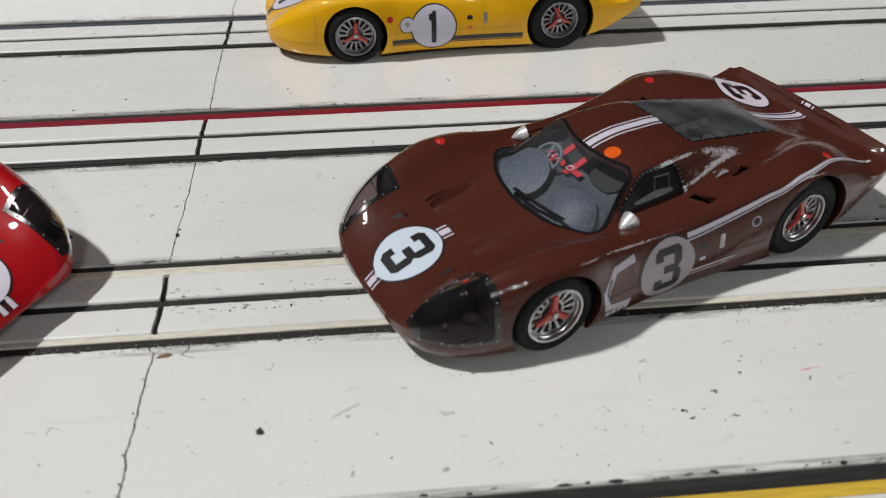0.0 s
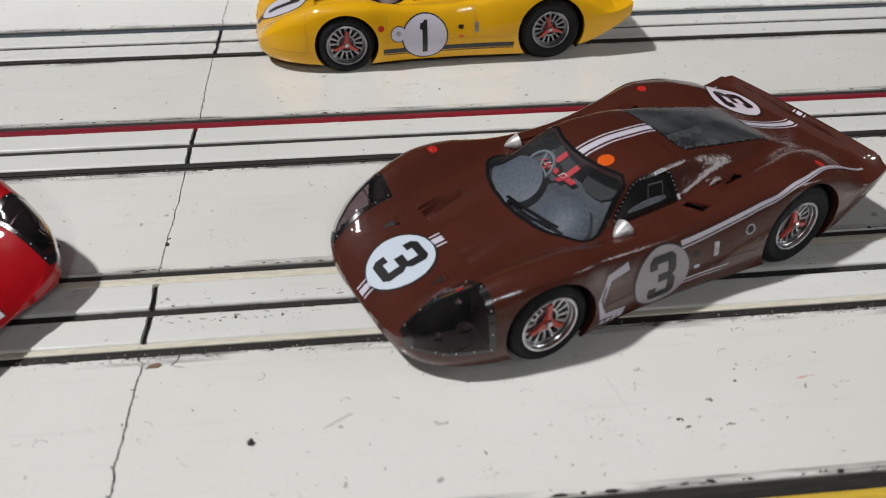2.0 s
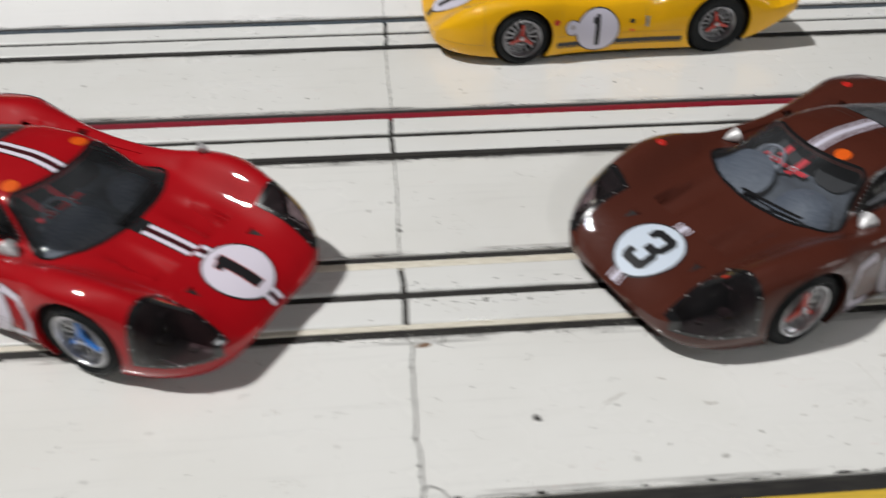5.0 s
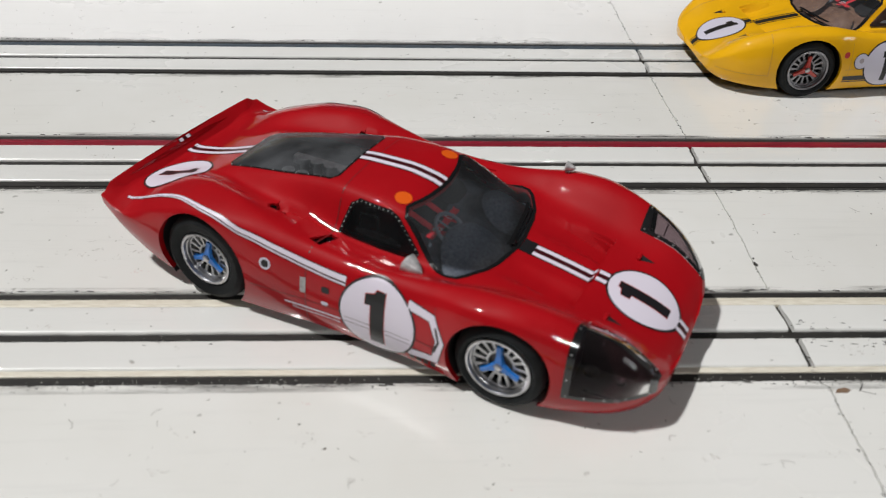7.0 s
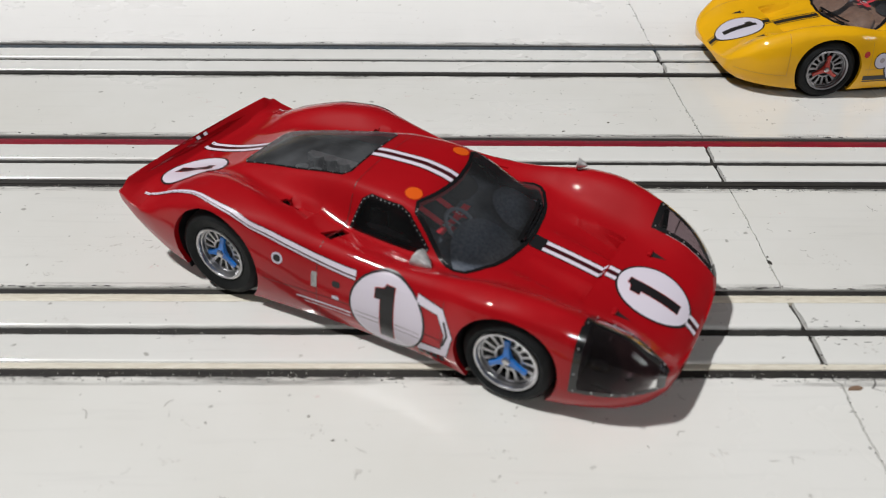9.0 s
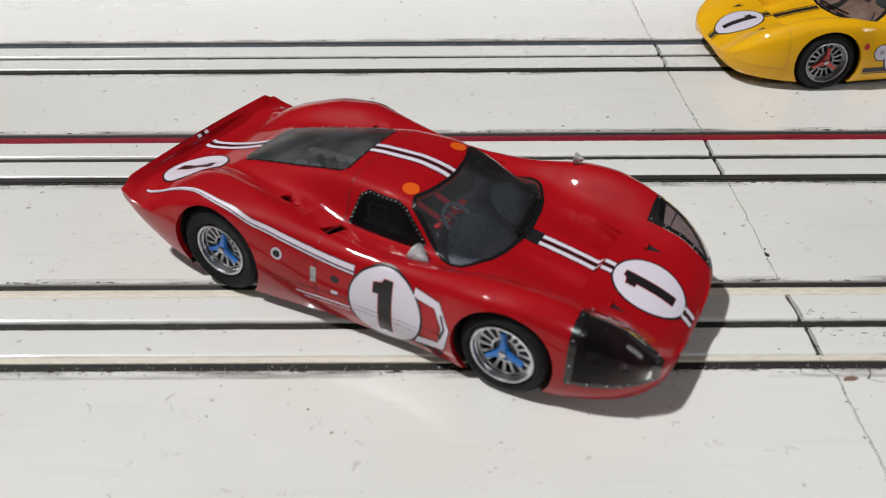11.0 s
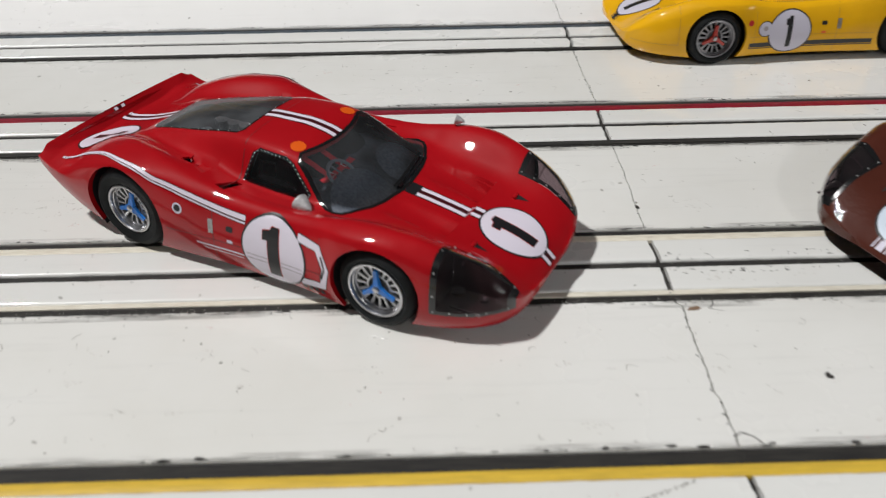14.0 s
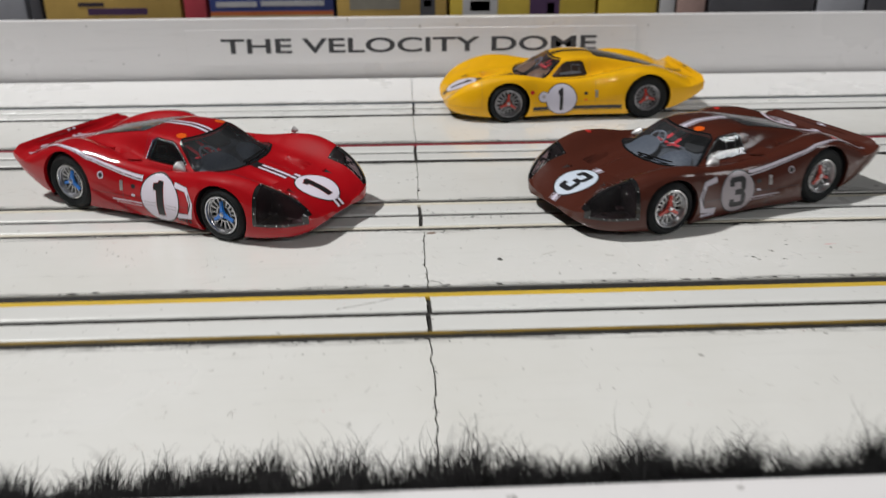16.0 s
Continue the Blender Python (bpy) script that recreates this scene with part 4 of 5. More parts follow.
def dress(car, livery, digit):
    """Numbers, stripes and marks."""
    ink = M_BLACK
    paper = M_LILAC if livery == "yellow" else M_WHITE
    roundel(car, on_top, -20.8, 0, 8.1, digit, 0, -1, 1, 0, M_BLUEW if livery == "brown" else paper, "hood_disc")
    # The brown car's door discs are greyer than its hood and tail discs.
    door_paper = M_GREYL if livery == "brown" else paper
    for side in (1, -1):
        put = lambda off, side=side: on_side(side, off)
        r = {"red": 9.2, "brown": 8.0, "yellow": 8.0}[livery]
        cx = 31.0 if livery == "brown" else 28.2
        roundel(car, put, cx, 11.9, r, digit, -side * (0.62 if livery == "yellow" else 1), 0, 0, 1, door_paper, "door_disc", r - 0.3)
        if livery != "yellow":
            # Grey lines paint in the highlight that the door's crease catches.
            lines = [(cx + r * k / 10, 8.7 + up) for up in (0, 1.1) for k in range(-9, 10)]
            part("crease_line", drape(ribbon(lines[:19], 0.22) + ribbon(lines[19:], 0.22), put(0.15)), M_GREYL, car, "fine grey lines painting the door crease's highlight across the disc")
    if livery != "yellow":
        roundel(car, on_top, 95.2, 14.9, 7.9, digit, 0, 1, -1, 0, paper, "tail_disc", 8.4)
    tone = {"red": M_WHITE, "brown": M_LILAC, "yellow": M_BLACK}[livery]
    # stripes along the middle
    runs = [(-31.2, -28.9), (-12.4, -9.9), (-9.6, 8.0), (28.0, 50.0), (84.4, 106.6)]
    if livery == "brown":
        runs = [(-31.2, -28.9), (-12.4, -9.7), (28.0, 50.0), (84.4, 106.6)]
        bands = [(0, 1.9), (-1.9, 0.45), (1.9, 0.45)]
    elif livery == "red":
        bands = [(-1.35, 1.25), (1.35, 1.25)]
    else:
        runs = [(-31.2, -28.9), (-12.4, -9.9), (-9.6, 8.0), (28.0, 50.0), (84.4, 106.6)]
        bands = [(0, 2.6), (-2.2, 0.5), (2.2, 0.5)]
    for a, b in runs:
        xs = np.linspace(a, b, max(3, int((b - a) / 1.2))).tolist()
        if livery == "red":
            part("stripe_edge", drape(ribbon([(x, 0) for x in xs], 4.7), on_top(0.04)), M_DKRED, car)
        bm = bmesh.new()
        for yy, w in bands:
            drape(ribbon([(x, yy) for x in xs], w), on_top(0.085), 1.2, bm)
        part("stripe", bm, tone, car, "racing stripe")
    for side in (1, -1):
        put = on_side(side, 0.08)
        under = on_side(side, 0.04)
        if livery != "yellow":
            flow = tone if livery == "red" else M_GREYS
            line = curve_line([36.5, 46, 57, 66, 75, 84, 92, 101.5], [4.9, 4.9, 5.4, 6.7, 7.4, 7.1, 6.8, 6.2], 44)
            def lane(k0, k1):
                return [(x, d - k0 - (k1 - k0) * (x - 36.5) / 65.0) for x, d in line]
            part("flank_edge", drape(ribbon(lane(0, 0), 2.6, 0.8), on_shoulder(side, 0.12), 0.6), M_DKRED if livery == "red" else M_BLACK, car)
            bm = drape(ribbon(lane(0.42, 0.1), 1.3, 0.36), on_shoulder(side, 0.18), 0.6)
            drape(ribbon(lane(-0.88, -0.25), 0.45, 0.16), on_shoulder(side, 0.18), 0.6, bm)
            part("flank_stripe", bm, flow, car, "pale flank stripe over the rear wheel")
            shape = [(21.0, 18.2), (15.0, 17.4), (12.6, 12.6), (13.8, 7.4), (20.6, 6.6)]
            part("arrow_edge", drape(ribbon(shape, 2.5), under), M_BLACK, car)
            part("door_arrow", drape(ribbon(shape, 2.0), put), flow, car, "pale arrow stripe ahead of the door number")
            part("arrow_notch", drape([[(14.4, 9.6), (13.2, 12.6), (14.2, 15.6), (13.6, 15.8), (12.6, 12.6), (13.8, 9.4)]], on_side(side, 0.11)), M_BLACK, car)
            part("flank_line", drape(ribbon([(x, 8.6) for x in np.linspace(37.5, 52, 14).tolist()], 0.45) + ribbon([(x, 7.6) for x in np.linspace(37.5, 50, 12).tolist()], 0.25), put), flow, car)
            bars = bmesh.new()
            for k in range(4):
                drape([[(20.3 - 1.75 * k, 4.5), (19.0 - 1.75 * k, 4.5), (19.0 - 1.75 * k, 5.9), (20.3 - 1.75 * k, 5.9)]], put, 1.2, bars)
            part("lettering_bars", bars, M_BLACK if livery == "red" else M_LILAC, car, "small sill lettering as bars")
        else:
            part("sill_stripe", drape(ribbon([(x, 7.4) for x in np.linspace(13, 61, 34).tolist()], 1.7), put), M_BLACK, car, "black sill stripe")
            part("sill_line", drape(ribbon([(x, 6.1) for x in np.linspace(13, 61, 34).tolist()], 0.35), put), M_BLACK, car)
            part("small_disc_edge", drape([circle(18.6, 13.4, 2.9)], put), M_BLACK, car)
            part("small_disc", drape([circle(18.6, 13.4, 2.6)], on_side(side, 0.12)), M_LILAC, car, "small white disc with a dark mark")
            part("small_mark", drape([circle(18.6, 13.6, 0.9)], on_side(side, 0.16)), M_GREYL, car)
            part("badge", drape([circle(12.4, 16.0, 1.1)], put), M_REDDOT, car, "small red and blue badge")
        part("door_catch", drape([[(46.4, 12.4), (47.8, 12.4), (47.8, 16.2), (46.4, 16.2)]], put), M_SILVER, car, "silver door catch")
        part("vent_mark", drape([smooth_poly([(40.4, 13.9), (42.4, 13.9), (42.4, 15.4), (40.4, 15.4)], 1)], put), M_BLACK, car)
        part("door_plate", drape([smooth_poly([(40.6, 10.8), (42.4, 10.8), (42.4, 11.7), (40.6, 11.7)], 1)], put), M_LILAC if livery != "yellow" else M_ORANGE, car)
        if livery != "yellow":
            part("filler_ring", drape(ring(circle(56.5, 17.2, 0.95, 20), 0.5), put), M_LILAC if livery == "red" else M_GREYL, car)
            part("filler_cap", drape([circle(56.5, 17.2, 0.95, 20)], put), M_DARK, car)
    if livery != "yellow":
        dots = [(32.8, 11.2, 1.95), (32.8, -11.2, 1.95)] if livery == "red" else [(31.0, -6.6, 2.0)]
        for x, y, r in dots:
            part("roof_dot", drape([circle(x, y, r, 24)], on_top(0.09)), M_ORANGE, car, "orange roof marker dot")
    if livery == "brown":
        for x, y in ((1.5, 26), (83, -26.5), (68, 24.5)):
            part("marker_dot", drape([circle(x, y, 1.3, 20)], on_top(0.06)), M_REDDOT, car, "small red marker dot")
    if livery == "red":
        part("hood_patch", drape([[(5.2, -2.4), (8.3, -2.4), (8.3, 2.4), (5.2, 2.4)]], on_top(0.12)), M_BLACK, car, "black patch below the windscreen")


M_SPOKE = worn("spoke_metal", (0.6, 0.6, 0.61), (0.42, 0.42, 0.43), 300, 0.4, 0.8)
M_CARDS = {"red": worn("maroon_door_card", (0.05, 0.006, 0.01), (0.09, 0.012, 0.016), 400, 0.5), "brown": worn("grey_door_card", (0.03, 0.024, 0.022), (0.06, 0.05, 0.046), 400, 0.5), "yellow": M_TAN}
M_DIM = worn("dull_wheel_metal", (0.4, 0.4, 0.42), (0.2, 0.2, 0.21), 200, 0.4, 0.9)
M_HUB = worn("hub_grey", (0.16, 0.16, 0.165), (0.07, 0.07, 0.075), 500, 0.45, 0.6)
M_WELL = {"brown": worn("brown_lamp_well", (0.03, 0.028, 0.03), (0.07, 0.065, 0.066), 200, 0.4), "red": worn("red_lamp_well", (0.045, 0.022, 0.024), (0.085, 0.045, 0.047), 200, 0.4)}
M_BOWL = worn("lamp_silver", (0.17, 0.14, 0.145), (0.08, 0.065, 0.068), 400, 0.35, 0.5)
M_PALE = worn("pale_silver_print", (0.8, 0.8, 0.82), (0.5, 0.5, 0.52), 500, 0.45)
M_WHEELG = material("steering_wheel_grey", (0.2, 0.215, 0.25), 0.45)
M_DKRED = material("stripe_border", (0.05, 0.004, 0.008), 0.35, 0, 0.5)
M_GREYS = material("flank_print", (0.55, 0.51, 0.58), 0.4, 0, 0.2)
M_SEAM = {"red": material("red_joint", (0.16, 0.004, 0.006), 0.5), "brown": material("brown_joint", (0.02, 0.007, 0.005), 0.5), "yellow": material("yellow_joint", (0.6, 0.3, 0.005), 0.5)}


def car_pose(front_hub, rear_hub, inset=31.5):
    """The pose of a car whose near hubs stand over these points of the track, in mm."""
    f, r = Vector(front_hub), Vector(rear_hub)
    b = (r - f).normalized()
    n = Vector((-b.y, b.x)) * (1 if b.x > 0 else -1)
    o = f + n * inset
    return pose(o.x * MM, o.y * MM, 0, 0, 0, math.degrees(math.atan2(b.y, b.x)))


LAMP_BODY, PLAIN_BODY = cut_body(True), cut_body(False)
slot_car("brown_slot_car", car_pose((90.6, 55.2), (159.7, 84.1), 30.8), "glossy brown model race car number 3 standing on the track", M_BROWN, LAMP_BODY, "3", M_REDS, "red three-winged spinner", "brown")
slot_car("red_slot_car", car_pose((-72.6, 57.7), (-138.6, 94.2)), "glossy red model race car number 1 with white stripes", M_RED, LAMP_BODY, "1", M_BLUE, "blue three-winged spinner", "red")
slot_car("yellow_slot_car", car_pose((49.3, 207.2), (124.9, 212.2)), "yellow model race car number 1 with black stripes", M_YELLOW, PLAIN_BODY, "1", M_REDS, "red three-winged spinner", "yellow")

# ---- the track: four lanes, each a slot between painted strips, rails and grooves ----
def seam_x(y):
    """The joint between the two boards wanders a little."""
    side = -0.55 if y > 63 else 0.5
    return side + 0.25 * math.sin(y * 0.11) + 0.3 * noise.noise(Vector((y * 0.16, 3.1, 0))) * 2 + 0.35 * noise.noise(Vector((y * 0.7, 7.7, 0)))


X_ENDS = (-620.0, 620.0)


def strip(name, y0, y1, z0, z1, mat, parent, gap=0.25, round_edge=0.0, label=""):
    """A long piece of the board on either side of the joint."""
    for k, end in enumerate(X_ENDS):
        sign = -1 if k == 0 else 1
        ys = np.linspace(y0, y1, max(3, int((y1 - y0) / 1.0) + 1)).tolist()
        bm = bmesh.new()
        zs = [z1 - (round_edge if i in (0, len(ys) - 1) else 0) for i in range(len(ys))]
        if round_edge:
            ys = [y0, y0 + 0.4 * round_edge, y0 + round_edge, y0 + 2 * round_edge] + ys[1:-1] + [y1 - 2 * round_edge, y1 - round_edge, y1 - 0.4 * round_edge, y1]
            zs = [z1 - round_edge] + [z1] * (len(ys) - 2) + [z1 - round_edge]
        a = [bm.verts.new(Vector((seam_x(y) + sign * gap, y, z)) * MM) for y, z in zip(ys, zs)]
        b = [bm.verts.new(Vector((end, y, z)) * MM) for y, z in zip(ys, zs)]
        c = [bm.verts.new(Vector((seam_x(y) + sign * gap, y, z0)) * MM) for y in ys]
        d = [bm.verts.new(Vector((end, y, z0)) * MM) for y in ys]
        for i in range(len(ys) - 1):
            bm.faces.new((a[i], a[i + 1], b[i + 1], b[i]))
            bm.faces.new((a[i], c[i], c[i + 1], a[i + 1]))
        for i in (0, len(ys) - 1):
            bm.faces.new((a[i], b[i], d[i], c[i]))
        bmesh.ops.recalc_face_normals(bm, faces=bm.faces)
        part(name, bm, mat, parent, label)


def soft_strip(name, y0, y1, z0, mat, parent, gap, label):
    """A painted strip whose long edges are rounded over and wander a little."""
    r = 0.8
    arc = [math.pi / 2 * k / 6 for k in range(7)]
    left = [(y0 + r - r * math.cos(a), -r + r * math.sin(a), 1 - k / 9) for k, a in enumerate(arc)]
    right = [(y1 - r + r * math.cos(a), -r + r * math.sin(a), 1 - k / 9) for k, a in enumerate(arc)][::-1]
    flat = [(y, 0.0, 0.1) for y in np.linspace(y0 + 2, y1 - 2, 5).tolist()]
    profile = [(y0, z0, 0.0)] + left + flat + right + [(y1, z0, 0.0)]
    for sign in (-1, 1):
        bm = bmesh.new()
        reach = [0.0] + np.cumsum(np.linspace(0.9, 6.0, 179)).tolist()
        columns = []
        for d in reach:
            d = d / reach[-1] * 619
            row = []
            for y, z, loose in profile:
                x = sign * d + (seam_x(y) + sign * gap) * (1 - d / 619)
                wander = loose * 0.16 * noise.noise(Vector((x * 0.35, y0 + (9 if y > y0 + 4 else 0), 1.7)))
                dip = loose * 0.16 * noise.noise(Vector((x * 0.55, y * 0.6, 5.3)))
                row.append(bm.verts.new(Vector((x, y + wander, z + dip)) * MM))
            columns.append(row)
        for one, two in zip(columns, columns[1:]):
            for k in range(len(profile) - 1):
                bm.faces.new((one[k], two[k], two[k + 1], one[k + 1]))
        bm.faces.new(columns[0])
        bmesh.ops.recalc_face_normals(bm, faces=bm.faces)
        part(name, bm, mat, parent, label, 60)


track = tagged(new("track"), "white painted slot car track with four lanes and a joint", "track", kind="structure")
part("groove_bed", box_bm(-620, 620, -100, 330, -9, -5.2), M_GROOVE, track, "near-black bottom of the slots")
LANES = [0.0, 80.2, 160.0, 240.4]
# Near-black filler added so the joint reads dark between its white walls.
part("joint_filler", box_bm(-2.2, 2.2, -90, 317, -4.9, -1.3), M_GRIME_FILL, track, "near-black filler that darkens the joint")
RAILS = [(M_YELL, M_YELD, 13.9, 17.8), (M_CREAM, M_CREAM, 13.7, 15.9), (M_REDL, M_GROOVE, 14.8, 17.0), (M_BLUEL, M_GROOVE, 14.2, 16.4)]
edges = [-92.0]
for mid, (far, near, reach, rim) in zip(LANES, RAILS):
    soft_strip("strip", mid - 10.9, mid - 1.35, -4, M_STRIP, track, 0.75, "white painted strip beside a slot")
    soft_strip("strip", mid + 1.35, mid + 10.9, -4, M_STRIP, track, 0.75, "white painted strip beside a slot")
    for sgn, paint, out in ((-1, near, 12.4 if near is M_YELD else 12.7 if near is M_CREAM else 13.4), (1, far, reach)):
        lo, hi = sorted((mid + sgn * 10.95, mid + sgn * out))
        part("rail", box_bm(-620, 620, lo, hi, -4, -0.35, bev=0.12), paint, track, "", 40)
        lo, hi = sorted((mid + sgn * out, mid + sgn * (15.7 if sgn < 0 else rim + 0.1)))
        part("groove", box_bm(-620, 620, lo, hi, -4.6, -0.7), M_GROOVE, track)
    # Near-black fill below the surface stands in for the slot's deep shade.
    part("slot", box_bm(-620, 620, mid - 1.35, mid + 1.35, -4.9, -0.9), M_GROOVE, track, "guide slot with its deep shade filled in near-black")
    edges += [mid - 15.7, mid + rim]
edges += [316.2]
for a, b in zip(edges[::2], edges[1::2]):
    strip("board", a, b, -4.8, 0.0, M_APRON_BRIGHT if a > 250 else M_TRACK, track, 0.23 if a < 60 else 0.17, 0.3, "wide white painted board between the lanes")

# grime smeared along the near groove edges and in the joint
bm = bmesh.new()
rng = random.Random(4)
def fleck(bm, x, y, z, r, stretch=1.0, turn=None):
    n, t = rng.randint(5, 8), rng.random() * 3 if turn is None else turn
    pts = []
    for i in range(n):
        a = 2 * math.pi * i / n
        q = r * rng.uniform(0.55, 1.2)
        u, v = q * stretch * math.cos(a), q * math.sin(a)
        pts.append((x + u * math.cos(t) - v * math.sin(t), y + u * math.sin(t) + v * math.cos(t)))
    low = [bm.verts.new(Vector((p, q, z)) * MM) for p, q in pts]
    top = [bm.verts.new(Vector((x + (p - x) * 0.7, y + (q - y) * 0.7, z + min(0.25, r * 0.4))) * MM) for p, q in pts]
    bm.faces.new(top)
    for i in range(n):
        bm.faces.new((low[i], low[(i + 1) % n], top[(i + 1) % n], top[i]))


for _ in range(1100):
    mid = rng.choice(LANES)
    x = rng.uniform(-330, 330)
    side = rng.choice((-1, 1, -1))
    reach = 15.7 if side < 0 else RAILS[LANES.index(mid)][3]
    y = mid + side * (reach + abs(rng.gauss(0, 0.45)))
    fleck(bm, x, y, 0.005, rng.uniform(0.08, 0.28), rng.uniform(1, 6), rng.gauss(0, 0.05))
for _ in range(2600):
    mid = rng.choice(LANES[:3])
    fleck(bm, rng.uniform(-260, 290), mid - 15.6 - abs(rng.gauss(0, 0.9)), 0.005, rng.uniform(0.05, 0.15), rng.uniform(1, 4), rng.gauss(0, 0.1))
for _ in range(330):
    mid = rng.choice(LANES)
    side = rng.choice((-1, 1))
    y = mid + side * (1.9 + abs(rng.gauss(0, 1.1)))
    fleck(bm, rng.uniform(-330, 330), y, 0.005, rng.uniform(0.05, 0.15), rng.uniform(1, 6), rng.gauss(0, 0.05))
for _ in range(160):
    y = rng.uniform(-90, 315)
    fleck(bm, seam_x(y) + rng.gauss(0, 0.35), y, 0.005, rng.uniform(0.06, 0.25), rng.uniform(1, 2.5))
for _ in range(60):
    fleck(bm, rng.uniform(1, 45), LANES[1] + rng.choice((-1, 1)) * rng.uniform(1.6, 5.0), 0.005, rng.uniform(0.05, 0.16), rng.uniform(1, 7), rng.gauss(0, 0.06))
for _ in range(60):
    mid = LANES[0]
    fleck(bm, rng.uniform(-330, 330), mid + RAILS[LANES.index(mid)][3] + 0.2 + rng.uniform(0, 0.5), 0.005, rng.uniform(0.25, 0.6), rng.uniform(1.5, 3), rng.gauss(0, 0.1))
tagged(new("edge_grime", mesh_of("edge_grime", bm, M_GRIME_FILL)), "black rubber grime along the grooves and joint", "dirt", kind="stuff")


def on_paint(y):
    """True on the white boards and strips, away from slots, rails and grooves."""
    for mid, (far, near, reach, rim) in zip(LANES, RAILS):
        if mid - 16.2 < y < mid + rim + 0.5:
            return 2.3 < abs(y - mid) < 10.0
    return True


bm = bmesh.new()
for low, high, most, count in ((0.04, 0.17, 3.5, 1500), (0.15, 0.36, 3.0, 110)):
    for _ in range(count):
        x, y = rng.uniform(-320, 320), rng.uniform(-88, 312)
        if on_paint(y):
            fleck(bm, x, y, 0.003, rng.uniform(low, high), rng.uniform(1, most))
for _ in range(150):
    x, y, turn, bend = rng.uniform(-230, 260), rng.choice((rng.uniform(-75, -18), rng.uniform(21, 61), rng.uniform(99, 140), rng.uniform(181, 220))), rng.uniform(0, 6.3), rng.gauss(0, 0.35)
    line = [(x, y)]
    for _ in range(rng.randint(4, 8)):
        turn += bend
        line.append((line[-1][0] + rng.uniform(0.25, 0.6) * math.cos(turn), line[-1][1] + 0.45 * math.sin(turn)))
    for quad in ribbon(line, rng.uniform(0.05, 0.11)):
        bm.faces.new([bm.verts.new(Vector((a, b, 0.03)) * MM) for a, b in quad])
tagged(new("dust_flecks", mesh_of("dust_flecks", bm, M_FLECK)), "small grey flecks of dust and rubber on the boards", "dirt", kind="stuff")

# a thin film of rubber dust beside the grooves
film = tagged(new("rubber_film"), "thin grey film of rubber dust beside the grooves", "dirt", kind="stuff")
for mid, (far, near, reach, rim) in zip(LANES, RAILS):
    for k, (y0, wide) in enumerate(((mid - 15.75, -0.9), (mid - 15.75, -2.6), (mid + rim + 0.05, 0.7), (mid + rim + 0.05, 1.9))):
        bm = bmesh.new()
        lo, hi = sorted((y0, y0 + wide))
        z = 0.012 + 0.006 * (k % 2)
        q = [bm.verts.new(Vector(v) * MM) for v in ((-620, lo, z), (620, lo, z), (620, hi, z), (-620, hi, z))]
        bm.faces.new(q)
        part("film", bm, M_FILM, film)


def speck(name, label, mat, spots):
    bm = bmesh.new()
    for x, y, r, s, t in spots:
        fleck(bm, x, y, 0.006, r, s, t)
    tagged(new(name, mesh_of(name, bm, mat)), label, "mark")


def crumbs(name, label, mat, spots):
    """Ragged crumbs: each a knot of small flecks."""
    bm = bmesh.new()
    for x, y, r, s, t in spots:
        for _ in range(9):
            u, v = rng.gauss(0, 0.45) * r * s, rng.gauss(0, 0.4) * r
            fleck(bm, x + u * math.cos(t) - v * math.sin(t), y + u * math.sin(t) + v * math.cos(t), 0.006, r * rng.uniform(0.2, 0.6), rng.uniform(1, 1.6))
    tagged(new(name, mesh_of(name, bm, mat)), label, "mark")


M_SCUFF = worn("scuff", (0.45, 0.44, 0.40), (0.60, 0.59, 0.55), 600, 0.7)
M_SMUDGE = worn("smudge", (0.50, 0.49, 0.46), (0.68, 0.665, 0.635), 300, 0.5)
M_PINKISH = worn("pink_smudge", (0.66, 0.52, 0.50), (0.72, 0.64, 0.62), 300, 0.5)
crumbs("rubber_crumb", "black crumb of rubber on the white board", M_GRIME_FILL, [(26.4, 37.1, 0.95, 1.0, 0.4)])
crumbs("rubber_crumb", "dark elongated crumb of rubber on the white board", M_GRIME_FILL, [(114.6, 34.4, 0.55, 2.4, -0.15), (112.6, 34.9, 0.2, 3.0, 0.0)])
crumbs("rubber_crumb", "dark grey crumb on the white board", M_FLECK, [(116.0, 32.3, 0.5, 1.5, -0.4)])
crumbs("rubber_crumb", "small black crumb on the white board", M_GRIME_FILL, [(130.4, 43.9, 0.4, 1.1, 0.2)])
crumbs("rubber_crumb", "small grey crumb on the white board", M_FLECK, [(123.2, 39.2, 0.5, 1.5, -0.2)])
crumbs("rubber_crumb", "pair of small grey crumbs on the white board", M_FLECK, [(125.3, 32.0, 0.42, 1.5, 0.1), (124.1, 31.9, 0.2, 1.0, 0.1)])
crumbs("rubber_crumb", "curved sliver of rubber on the white board", M_FLECK, [(145.5, 41.4, 0.25, 1.3, 1.2), (145.1, 40.7, 0.3, 1.5, 1.0)])
crumbs("rubber_crumb", "small dark crumb on the white board", M_GRIME_FILL, [(20.0, 76.3, 0.55, 1.5, 0.2), (31.1, 76.1, 0.4, 1.2, 0.1)])
crumbs("rubber_crumb", "tiny dark crumbs scattered on the white board", M_FLECK, [(x, y, 0.2, 1.4, 0.3) for x, y in ((119.1, 34.6), (137.3, 32.5), (107.9, 54.3), (89.7, 25.1), (95.2, 31.7), (97.1, 30.8), (121.7, 21.4), (145.8, 50.1), (22.3, 46.2), (13.5, 47.2), (37.7, 33.6), (50.2, 34.3))])
